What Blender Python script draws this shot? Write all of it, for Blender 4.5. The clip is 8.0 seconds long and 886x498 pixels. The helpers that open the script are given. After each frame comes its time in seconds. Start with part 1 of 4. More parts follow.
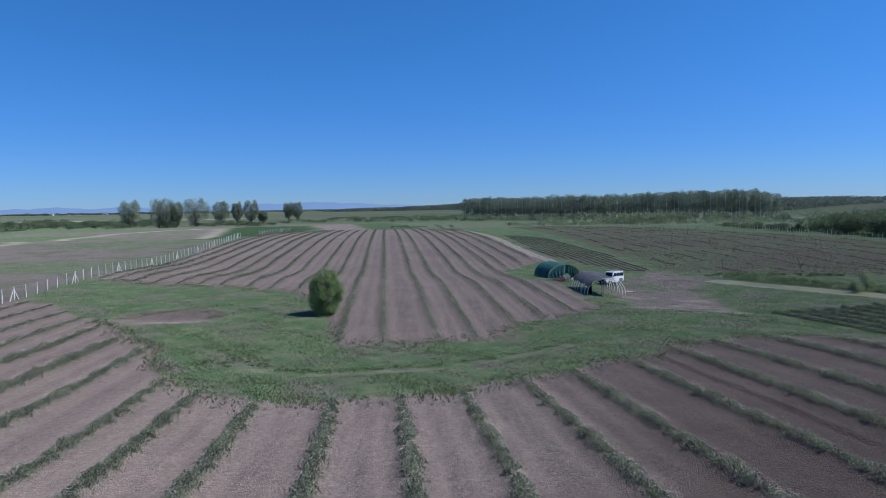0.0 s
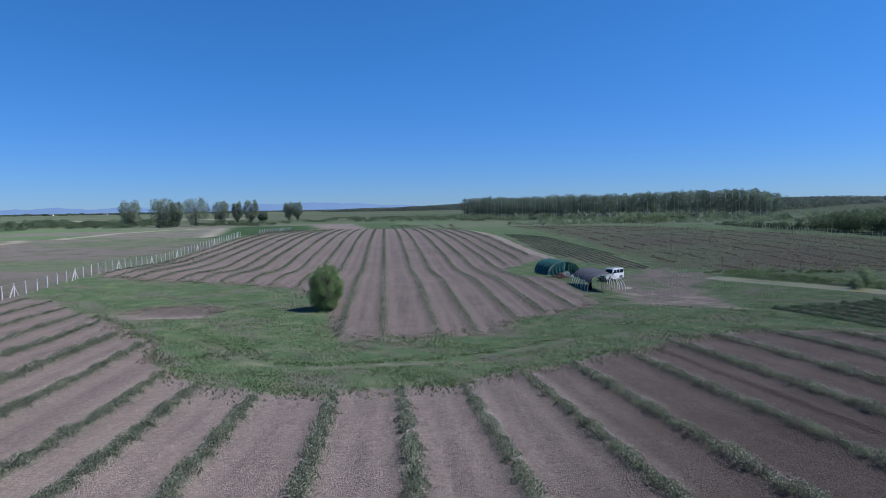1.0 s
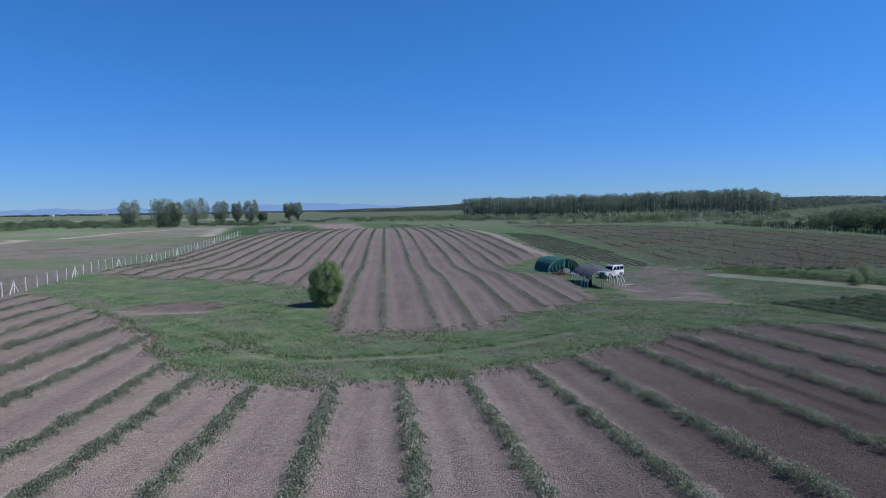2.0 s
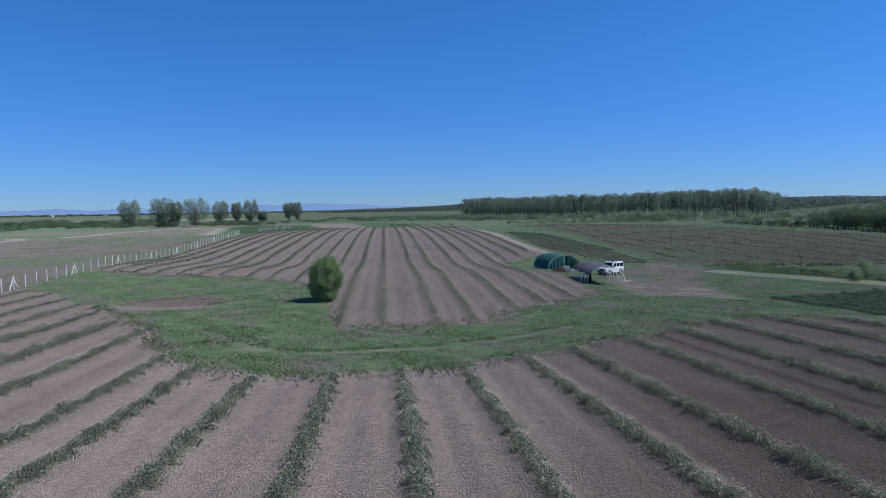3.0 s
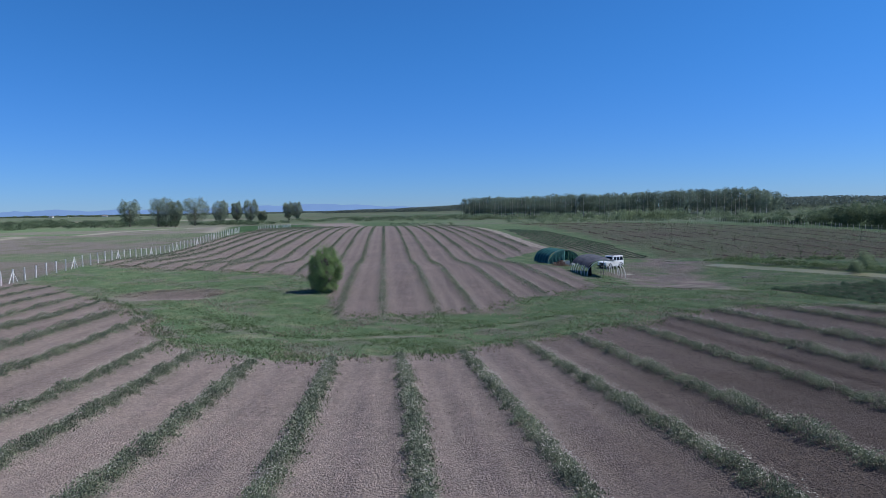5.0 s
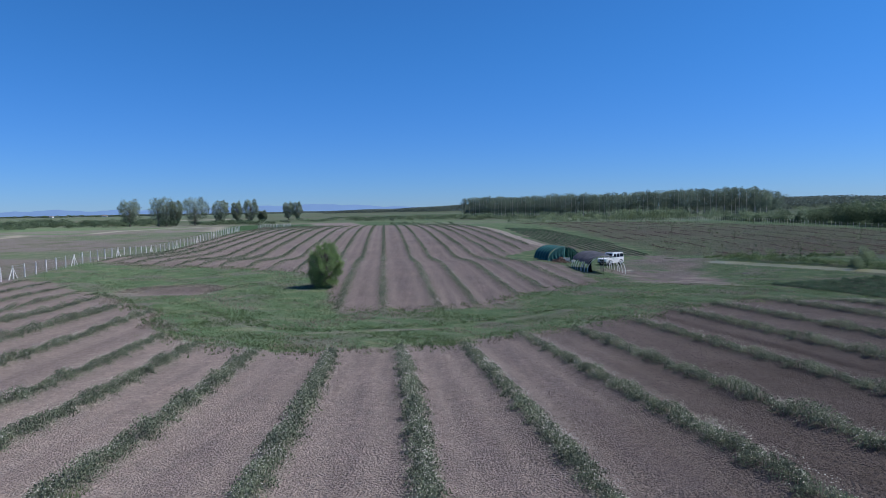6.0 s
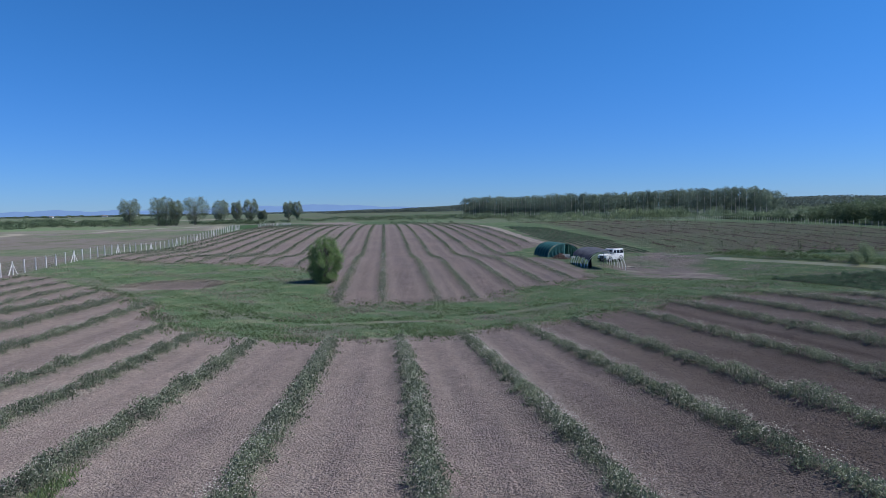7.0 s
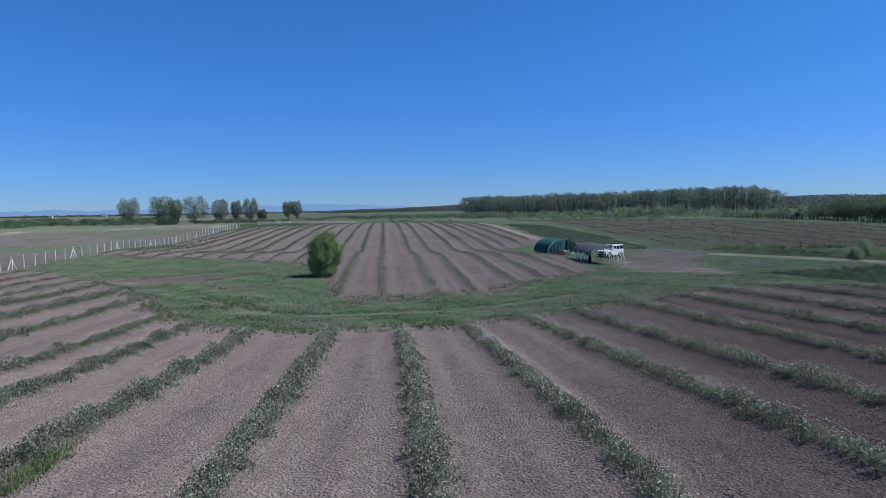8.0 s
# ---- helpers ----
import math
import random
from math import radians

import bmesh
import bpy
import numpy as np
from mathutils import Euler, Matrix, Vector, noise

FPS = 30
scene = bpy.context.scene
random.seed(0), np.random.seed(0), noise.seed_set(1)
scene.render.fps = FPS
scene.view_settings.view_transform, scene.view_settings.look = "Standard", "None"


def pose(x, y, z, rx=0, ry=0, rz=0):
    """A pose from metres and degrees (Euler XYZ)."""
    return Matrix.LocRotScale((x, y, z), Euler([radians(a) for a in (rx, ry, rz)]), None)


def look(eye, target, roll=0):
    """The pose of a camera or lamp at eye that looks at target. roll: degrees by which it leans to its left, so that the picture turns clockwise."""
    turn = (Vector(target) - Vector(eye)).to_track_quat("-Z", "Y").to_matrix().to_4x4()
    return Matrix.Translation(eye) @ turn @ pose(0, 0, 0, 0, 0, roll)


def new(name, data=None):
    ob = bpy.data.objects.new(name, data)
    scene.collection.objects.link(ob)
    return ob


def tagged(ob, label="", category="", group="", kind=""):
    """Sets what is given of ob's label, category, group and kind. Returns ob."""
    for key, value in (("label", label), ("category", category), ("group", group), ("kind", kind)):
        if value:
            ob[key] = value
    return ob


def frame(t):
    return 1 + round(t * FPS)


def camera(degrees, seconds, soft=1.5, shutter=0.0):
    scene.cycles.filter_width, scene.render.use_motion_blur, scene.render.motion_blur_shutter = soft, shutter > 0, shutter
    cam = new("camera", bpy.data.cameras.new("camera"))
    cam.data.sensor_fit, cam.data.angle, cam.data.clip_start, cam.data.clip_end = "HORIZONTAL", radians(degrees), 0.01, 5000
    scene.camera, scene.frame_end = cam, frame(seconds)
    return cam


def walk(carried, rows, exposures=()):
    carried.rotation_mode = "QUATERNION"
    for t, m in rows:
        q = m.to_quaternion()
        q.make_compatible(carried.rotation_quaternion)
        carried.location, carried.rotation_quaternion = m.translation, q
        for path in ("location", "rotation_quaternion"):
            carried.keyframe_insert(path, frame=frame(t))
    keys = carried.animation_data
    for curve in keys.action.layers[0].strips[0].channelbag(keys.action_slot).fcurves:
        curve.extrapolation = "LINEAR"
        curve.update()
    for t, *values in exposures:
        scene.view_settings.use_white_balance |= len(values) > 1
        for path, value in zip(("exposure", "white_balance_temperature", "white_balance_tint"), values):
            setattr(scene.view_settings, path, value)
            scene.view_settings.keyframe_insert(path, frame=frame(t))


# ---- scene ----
cam = camera(72.3, 8.0, soft=0.6)
PATH = [
    (0, (0.285, 0.66, 12.803), (0.283, 2.655, 12.664), -0.9),
    (0.5, (0.286, 0.64, 12.537), (0.284, 2.635, 12.398), -0.9),
    (1, (0.282, 0.622, 12.242), (0.28, 2.617, 12.104), -0.92),
    (1.5, (0.272, 0.602, 11.96), (0.27, 2.597, 11.823), -0.94),
    (3, (0.262, 0.558, 11.04), (0.261, 2.554, 10.905), -0.96),
    (3.5, (0.265, 0.54, 10.746), (0.264, 2.536, 10.612), -0.97),
    (4, (0.268, 0.53, 10.462), (0.266, 2.525, 10.329), -0.98),
    (4.5, (0.265, 0.53, 10.201), (0.264, 2.525, 10.068), -0.99),
    (6, (0.25, 0.53, 9.378), (0.249, 2.526, 9.246), -1.0),
    (6.5, (0.248, 0.53, 9.055), (0.247, 2.525, 8.923), -1.0),
    (7, (0.249, 0.52, 8.722), (0.248, 2.516, 8.591), -1.0),
    (7.5, (0.247, 0.522, 8.372), (0.246, 2.517, 8.24), -1.0),
    (8, (0.245, 0.535, 8.079), (0.245, 2.53, 7.947), -1.0),
]
walk(cam, [(t, look(eye, target, roll)) for t, eye, target, roll in PATH])

# ---- light: clear noon sky, sun high on the +x side ----
SUN_UP, SUN_FROM = 54.0, 90.0      # elevation; compass from +y towards +x
scene.view_settings.exposure = 0.37
scene.view_settings.use_white_balance = True
scene.view_settings.white_balance_temperature, scene.view_settings.white_balance_tint = 6000, 10
world = bpy.data.worlds.new("world")
scene.world = world
world.use_nodes = True
wn = world.node_tree
sky = wn.nodes.new("ShaderNodeTexSky")
sky.sky_type = "NISHITA"
sky.sun_disc = False
sky.sun_elevation = radians(SUN_UP)
sky.sun_rotation = radians(SUN_FROM)
sky.air_density, sky.dust_density, sky.ozone_density = 1.4, 0.35, 10.0
sky.altitude = 3000
tone = wn.nodes.new("ShaderNodeMix")
tone.data_type, tone.blend_type = "RGBA", "MULTIPLY"
tone.inputs[0].default_value = 1.0
way_up = wn.nodes.new("ShaderNodeTexCoord")
parts = wn.nodes.new("ShaderNodeSeparateXYZ")
wn.links.new(way_up.outputs["Generated"], parts.inputs[0])
haze = wn.nodes.new("ShaderNodeValToRGB")
haze.color_ramp.interpolation = "EASE"
haze.color_ramp.elements[0].position, haze.color_ramp.elements[0].color = 0.0, (0.515, 0.725, 1.1, 1)
haze.color_ramp.elements[1].position, haze.color_ramp.elements[1].color = 0.3, (0.485, 0.91, 1.19, 1)
wn.links.new(parts.outputs[2], haze.inputs[0])
wn.links.new(haze.outputs[0], tone.inputs[7])
wn.links.new(sky.outputs[0], tone.inputs[6])
wn.links.new(tone.outputs[2], wn.nodes["Background"].inputs[0])
wn.nodes["Background"].inputs[1].default_value = 0.075
sun = new("sun", bpy.data.lights.new("sun", "SUN"))
sun.data.energy, sun.data.angle, sun.data.color = 4.85, radians(0.6), (1.0, 0.94, 0.84)
sun.matrix_world = look((40 * math.sin(radians(SUN_FROM)), 40 * math.cos(radians(SUN_FROM)), 40 * math.tan(radians(SUN_UP))), (0, 0, 0))


# ---- materials ----
def material(name):
    m = bpy.data.materials.new(name)
    m.use_nodes = True
    n = m.node_tree
    return m, n, n.nodes["Principled BSDF"]


def noise_node(n, scale, detail=4.0, rough=0.55, stretch=None):
    tc = n.nodes.new("ShaderNodeTexCoord")
    t = n.nodes.new("ShaderNodeTexNoise")
    t.inputs["Scale"].default_value, t.inputs["Detail"].default_value, t.inputs["Roughness"].default_value = scale, detail, rough
    if stretch:
        mp = n.nodes.new("ShaderNodeMapping")
        mp.inputs["Scale"].default_value = stretch
        n.links.new(tc.outputs["Object"], mp.inputs[0])
        n.links.new(mp.outputs[0], t.inputs["Vector"])
    else:
        n.links.new(tc.outputs["Object"], t.inputs["Vector"])
    return t.outputs["Fac"]


def ramp(n, fac, a, b, lo=0.35, hi=0.65):
    r = n.nodes.new("ShaderNodeValToRGB")
    r.color_ramp.elements[0].position, r.color_ramp.elements[1].position = lo, hi
    r.color_ramp.elements[0].color, r.color_ramp.elements[1].color = (*a, 1), (*b, 1)
    n.links.new(fac, r.inputs[0])
    return r.outputs[0]


def mix(n, fac, a, b, mode="MIX"):
    m = n.nodes.new("ShaderNodeMix")
    m.data_type, m.blend_type = "RGBA", mode
    for sock, v in ((m.inputs[0], fac), (m.inputs[6], a), (m.inputs[7], b)):
        if isinstance(v, bpy.types.NodeSocket):
            n.links.new(v, sock)
        elif isinstance(v, tuple):
            sock.default_value = (*v, 1)
        else:
            sock.default_value = v
    return m.outputs[2]


def bump(n, bsdf, fac, strength, dist):
    b = n.nodes.new("ShaderNodeBump")
    b.inputs["Strength"].default_value, b.inputs["Distance"].default_value = strength, dist
    n.links.new(fac, b.inputs["Height"])
    n.links.new(b.outputs[0], bsdf.inputs["Normal"])


def plain(name, a, b, scale, rough=0.8, metal=0.0, bumpy=0.0, spec=0.3):
    m, n, p = material(name)
    f = noise_node(n, scale)
    n.links.new(ramp(n, f, a, b), p.inputs["Base Color"])
    p.inputs["Roughness"].default_value, p.inputs["Metallic"].default_value = rough, metal
    p.inputs["Specular IOR Level"].default_value = spec
    if bumpy:
        bump(n, p, f, 0.6, bumpy)
    return m


def leafy(name, a, b, patch=0.6, spec=0.12):
    """Foliage: colour varies leaf by leaf and in larger patches; light passes through a little."""
    m, n, p = material(name)
    g = n.nodes.new("ShaderNodeNewGeometry")
    c = ramp(n, g.outputs["Random Per Island"], a, b, 0.0, 1.0)
    f = noise_node(n, patch, 3)
    c = mix(n, 1.0, c, ramp(n, f, (0.62, 0.64, 0.62), (1.2, 1.2, 1.1)), "MULTIPLY")
    n.links.new(c, p.inputs["Base Color"])
    p.inputs["Roughness"].default_value, p.inputs["Specular IOR Level"].default_value = 0.6, spec
    t = n.nodes.new("ShaderNodeBsdfTranslucent")
    n.links.new(c, t.inputs[0])
    ms = n.nodes.new("ShaderNodeMixShader")
    ms.inputs[0].default_value = 0.38
    n.links.new(p.outputs[0], ms.inputs[1])
    n.links.new(t.outputs[0], ms.inputs[2])
    n.links.new(ms.outputs[0], n.nodes["Material Output"].inputs[0])
    return m


def attr(n, name):
    a = n.nodes.new("ShaderNodeAttribute")
    a.attribute_name = name
    return a.outputs["Fac"]


def lump_node(n, scale):
    """Rounded lumps: 0 in the gaps, 1 on top."""
    tc = n.nodes.new("ShaderNodeTexCoord")
    v = n.nodes.new("ShaderNodeTexVoronoi")
    v.inputs["Scale"].default_value = scale
    n.links.new(tc.outputs["Object"], v.inputs["Vector"])
    m = n.nodes.new("ShaderNodeMath")
    m.operation = "SUBTRACT"
    m.inputs[0].default_value = 1.0
    n.links.new(v.outputs["Distance"], m.inputs[1])
    return m.outputs[0], v.outputs["Color"]


def ground_material():
    m, n, p = material("ground")
    fine = noise_node(n, 9.0, 7, 0.75)
    broad = noise_node(n, 0.11, 4)
    mid = noise_node(n, 0.9, 6, 0.7)
    streak = noise_node(n, 0.9, 6, 0.7, (2.6, 0.1, 1))
    lumps, shade = lump_node(n, 12.0)
    soil = mix(n, fine, (0.162, 0.132, 0.126), (0.298, 0.254, 0.243))
    grey = n.nodes.new("ShaderNodeRGBToBW")
    n.links.new(shade, grey.inputs[0])
    soil = mix(n, 1.0, soil, ramp(n, grey.outputs[0], (0.82, 0.82, 0.83), (1.12, 1.12, 1.1), 0.2, 0.8), "MULTIPLY")
    soil = mix(n, 1.0, soil, ramp(n, streak, (0.86, 0.86, 0.88), (1.15, 1.13, 1.12), 0.32, 0.68), "MULTIPLY")
    soil = mix(n, 1.0, soil, ramp(n, broad, (0.93, 0.93, 0.95), (1.07, 1.06, 1.04)), "MULTIPLY")
    patch = noise_node(n, 0.33, 5, 0.7)
    soil = mix(n, 1.0, soil, ramp(n, patch, (0.94, 0.94, 0.95), (1.13, 1.12, 1.11), 0.36, 0.64), "MULTIPLY")
    soil = mix(n, ramp(n, noise_node(n, 1.7, 5, 0.75), (0, 0, 0), (0.35, 0.35, 0.35), 0.58, 0.74), soil, (0.12, 0.125, 0.085))
    speck = noise_node(n, 3.6, 4, 0.8)
    soil = mix(n, attr(n, "rut"), soil, mix(n, fine, (0.235, 0.196, 0.18), (0.345, 0.296, 0.272)))
    soil = mix(n, 1.0, soil, ramp(n, speck, (0.82, 0.82, 0.83), (1.1, 1.09, 1.08), 0.38, 0.62), "MULTIPLY")
    grass = mix(n, mid, (0.045, 0.1, 0.048), (0.105, 0.175, 0.092))
    grass = mix(n, ramp(n, patch, (0, 0, 0), (0.6, 0.6, 0.6), 0.5, 0.68), grass, (0.165, 0.175, 0.115))
    grass = mix(n, ramp(n, fine, (0, 0, 0), (0.45, 0.45, 0.45)), grass, (0.16, 0.16, 0.105))
    grass = mix(n, 1.0, grass, ramp(n, patch, (0.84, 0.93, 0.85), (1.32, 1.28, 1.22), 0.3, 0.6), "MULTIPLY")
    stubble = mix(n, mid, (0.145, 0.128, 0.123), (0.24, 0.211, 0.2))
    stubble = mix(n, ramp(n, fine, (0, 0, 0), (0.5, 0.5, 0.5)), stubble, (0.17, 0.15, 0.135))
    stubble = mix(n, ramp(n, broad, (0, 0, 0), (0.7, 0.7, 0.7), 0.48, 0.62), stubble, (0.11, 0.125, 0.075))
    wheat = mix(n, mid, (0.035, 0.072, 0.03), (0.055, 0.1, 0.042))
    pale = mix(n, mid, (0.32, 0.28, 0.245), (0.47, 0.425, 0.37))
    dark = mix(n, fine, (0.071, 0.056, 0.05), (0.142, 0.115, 0.102))
    c = mix(n, attr(n, "soil"), grass, soil)
    c = mix(n, attr(n, "stubble"), c, stubble)
    c = mix(n, attr(n, "wheat"), c, wheat)
    c = mix(n, attr(n, "dark"), c, dark)
    c = mix(n, attr(n, "pale"), c, pale)
    n.links.new(c, p.inputs["Base Color"])
    p.inputs["Roughness"].default_value, p.inputs["Specular IOR Level"].default_value = 0.95, 0.1
    p.inputs["Diffuse Roughness"].default_value = 1.0
    crumbs, _ = lump_node(n, 33.0)
    total = lumps
    for extra, share in ((fine, 1.2), (crumbs, 0.35)):
        add = n.nodes.new("ShaderNodeMath")
        add.operation = "MULTIPLY_ADD"
        n.links.new(extra, add.inputs[0])
        add.inputs[1].default_value = share
        n.links.new(total, add.inputs[2])
        total = add.outputs[0]
    bump(n, p, total, 1.0, 0.12)
    return m


M_GROUND = ground_material()
M_CROP = leafy("crop_leaf", (0.1, 0.126, 0.09), (0.23, 0.255, 0.187), 0.8, 0.15)
M_FLOWER = plain("white_petal", (0.3, 0.3, 0.265), (0.5, 0.49, 0.45), 9)
M_CLOD = plain("soil_clod", (0.125, 0.103, 0.096), (0.215, 0.182, 0.171), 3, 0.95, 0, 0.02, 0.1)
# darker copy of the clod above, backlit shade put into its colour
M_BACKLITCLOD = plain("backlit_clod", (0.044, 0.036, 0.034), (0.088, 0.073, 0.068), 3, 0.95, 0, 0.02, 0.1)
M_DARKSOIL = plain("dark_soil", (0.028, 0.022, 0.021), (0.062, 0.049, 0.046), 1.5, 0.95, 0, 0.05, 0.1)
M_GRASS = leafy("grass_blade", (0.075, 0.125, 0.06), (0.185, 0.23, 0.12), 0.5)
M_DRY = leafy("dry_grass", (0.2, 0.17, 0.148), (0.34, 0.295, 0.26), 0.5)
M_SCRUB = leafy("scrub_leaf", (0.13, 0.175, 0.12), (0.23, 0.28, 0.19), 0.1, 0.05)
M_HEDGE = leafy("hedge_leaf", (0.09, 0.13, 0.085), (0.17, 0.215, 0.14), 0.08, 0.05)
M_LOW = leafy("low_crop_leaf", (0.06, 0.105, 0.07), (0.125, 0.185, 0.125), 0.4)
M_BUSH = leafy("bush_leaf", (0.15, 0.235, 0.1), (0.27, 0.365, 0.17), 0.8, 0.1)
M_POPLAR = leafy("poplar_leaf", (0.18, 0.22, 0.17), (0.27, 0.315, 0.235), 0.15, 0.05)
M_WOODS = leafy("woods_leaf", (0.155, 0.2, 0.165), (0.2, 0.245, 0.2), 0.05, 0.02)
# bluish tint of the far ridges: distance haze put into the leaf colour
M_HAZEWOODS = leafy("hazy_woods_leaf", (0.105, 0.135, 0.13), (0.155, 0.185, 0.175), 0.02, 0.02)
M_WILLOW = leafy("willow_leaf", (0.14, 0.19, 0.12), (0.27, 0.32, 0.2), 0.2)
M_SHRUB = leafy("shrub_leaf", (0.065, 0.11, 0.055), (0.155, 0.205, 0.105), 0.2)
M_BARK = plain("bark", (0.1, 0.085, 0.07), (0.2, 0.18, 0.15), 6, 0.9, 0, 0.02)
M_PALEBARK = plain("pale_bark", (0.3, 0.29, 0.26), (0.5, 0.48, 0.44), 3, 0.9)
M_POST = plain("concrete_post", (0.47, 0.46, 0.45), (0.66, 0.65, 0.64), 5, 0.85)
M_WIRE = plain("galvanised_wire", (0.3, 0.3, 0.3), (0.4, 0.4, 0.4), 5, 0.5, 0.6)


M_HOOP = plain("white_pipe", (0.68, 0.68, 0.66), (0.8, 0.8, 0.79), 3, 0.45)
M_NET = plain("grey_shade_net", (0.085, 0.092, 0.12), (0.14, 0.148, 0.185), 1.2, 0.85, 0, 0.03)
M_TARP = plain("green_tarp", (0.018, 0.095, 0.1), (0.05, 0.17, 0.17), 1.4, 0.65, 0, 0.08)
M_TARPDARK = plain("dark_green_net", (0.006, 0.045, 0.035), (0.018, 0.09, 0.075), 1.5, 0.8, 0, 0.05)
M_CLOTH = plain("black_cloth", (0.012, 0.012, 0.014), (0.03, 0.03, 0.032), 2, 0.9)
M_GREYPOST = plain("grey_timber", (0.2, 0.19, 0.19), (0.32, 0.31, 0.3), 4, 0.85)
M_TWIG = plain("dry_twig", (0.12, 0.075, 0.06), (0.24, 0.16, 0.13), 2, 0.9)
M_CRATE = plain("pale_crate", (0.42, 0.42, 0.4), (0.6, 0.6, 0.57), 3, 0.7)
M_SLAB = plain("pale_sheet", (0.15, 0.145, 0.125), (0.23, 0.22, 0.19), 1.5, 0.85)
M_PAINT = plain("white_car_paint", (0.78, 0.78, 0.78), (0.82, 0.82, 0.82), 1.0, 0.25, 0, 0, 0.5)
M_GLASS = plain("dark_car_glass", (0.012, 0.014, 0.016), (0.02, 0.022, 0.024), 1.0, 0.08, 0, 0, 0.6)
M_TYRE = plain("tyre_rubber", (0.015, 0.015, 0.015), (0.03, 0.03, 0.03), 8, 0.85)
M_STEEL = plain("steel_rim", (0.4, 0.4, 0.4), (0.55, 0.55, 0.55), 5, 0.4, 0.8)
M_BLACK = plain("black_plastic", (0.02, 0.02, 0.02), (0.04, 0.04, 0.04), 6, 0.6)
M_RED = plain("red_lens", (0.35, 0.01, 0.01), (0.45, 0.02, 0.02), 6, 0.2)
M_LAMP = plain("clear_lens", (0.6, 0.6, 0.6), (0.75, 0.75, 0.75), 6, 0.1)
M_WALL = plain("pale_render", (0.62, 0.6, 0.56), (0.78, 0.76, 0.72), 0.4, 0.9)
M_ROOF = plain("brown_tiles", (0.16, 0.12, 0.1), (0.24, 0.18, 0.15), 0.6, 0.85)
M_WATER, _n, _p = material("ditch_water")
_n.links.new(ramp(_n, noise_node(_n, 0.25, 3), (0.082, 0.087, 0.048), (0.138, 0.136, 0.083)), _p.inputs["Base Color"])
_p.inputs["Roughness"].default_value, _p.inputs["IOR"].default_value = 0.42, 1.33
_p.inputs["Specular IOR Level"].default_value = 0.22
bump(_n, _p, noise_node(_n, 5.0, 2), 0.1, 0.02)


# ---- mesh helpers ----
def mesh_np(name, V, F, mat):
    """A mesh from arrays: V n x 3, F m x 3 or m x 4."""
    V, F = np.asarray(V, np.float32), np.asarray(F, np.int32)
    me = bpy.data.meshes.new(name)
    k = F.shape[1]
    me.vertices.add(len(V))
    me.vertices.foreach_set("co", V.ravel())
    me.loops.add(F.size)
    me.loops.foreach_set("vertex_index", F.ravel())
    me.polygons.add(len(F))
    me.polygons.foreach_set("loop_start", np.arange(0, F.size, k, dtype=np.int32))
    me.update(calc_edges=True)
    if mat:
        me.materials.append(mat)
    return me


def part(name, bm, mat, parent=None, label="", smooth=False):
    me = bpy.data.meshes.new(name)
    bmesh.ops.recalc_face_normals(bm, faces=bm.faces)
    bm.to_mesh(me)
    bm.free()
    me.materials.append(mat)
    if smooth:
        for p in me.polygons:
            p.use_smooth = True
    ob = new(name, me)
    ob.parent = parent
    return tagged(ob, label) if label else ob


def unit(v):
    return v / np.maximum(np.linalg.norm(v, axis=1, keepdims=True), 1e-9)


def leaf_arrays(rng, P, size, flat=0.35, narrow=0.55, upright=0.0):
    """Folded diamond leaves at the points P, each of two triangles."""
    n = len(P)
    s = (size * rng.uniform(0.65, 1.35, n))[:, None]
    nrm = unit(rng.normal(0, 1, (n, 3)) + np.array([0, 0, flat * 3]))
    a = unit(np.cross(nrm, rng.normal(0, 1, (n, 3))))
    if upright:
        a = unit(a + np.array([0, 0, upright]))
        nrm = unit(np.cross(a, rng.normal(0, 1, (n, 3))))
    b = np.cross(nrm, a)
    base, tip = P - a * s * 0.5, P + a * s * 0.5
    l = P + b * s * narrow * 0.5 + nrm * s * 0.12
    r = P - b * s * narrow * 0.5 + nrm * s * 0.12
    V = np.stack([base, l, tip, r], 1).reshape(-1, 3)
    i = np.arange(n)[:, None] * 4
    return V, np.concatenate([i + np.array([0, 1, 2]), i + np.array([0, 2, 3])], 1).reshape(-1, 3)


OCT_V = np.array([(1, 0, 0), (-1, 0, 0), (0, 1, 0), (0, -1, 0), (0, 0, 1), (0, 0, -1)], float)
OCT_F = np.array([(0, 2, 4), (2, 1, 4), (1, 3, 4), (3, 0, 4), (2, 0, 5), (1, 2, 5), (3, 1, 5), (0, 3, 5)])


def lump_arrays(rng, P, size, squash=0.7, rough=0.3, faces=8):
    n = len(P)
    V = OCT_V[None] * (1 + rng.uniform(-rough, rough, (n, 6, 1)))
    th = rng.uniform(0, math.tau, n)
    c, s = np.cos(th)[:, None], np.sin(th)[:, None]
    V = np.stack([V[..., 0] * c - V[..., 1] * s, V[..., 0] * s + V[..., 1] * c, V[..., 2] * squash], 2)
    V = V * np.asarray(size).reshape(-1, 1, 1) + P[:, None]
    return V.reshape(-1, 3), (np.arange(n)[:, None, None] * 6 + OCT_F[None, :faces]).reshape(-1, 3)


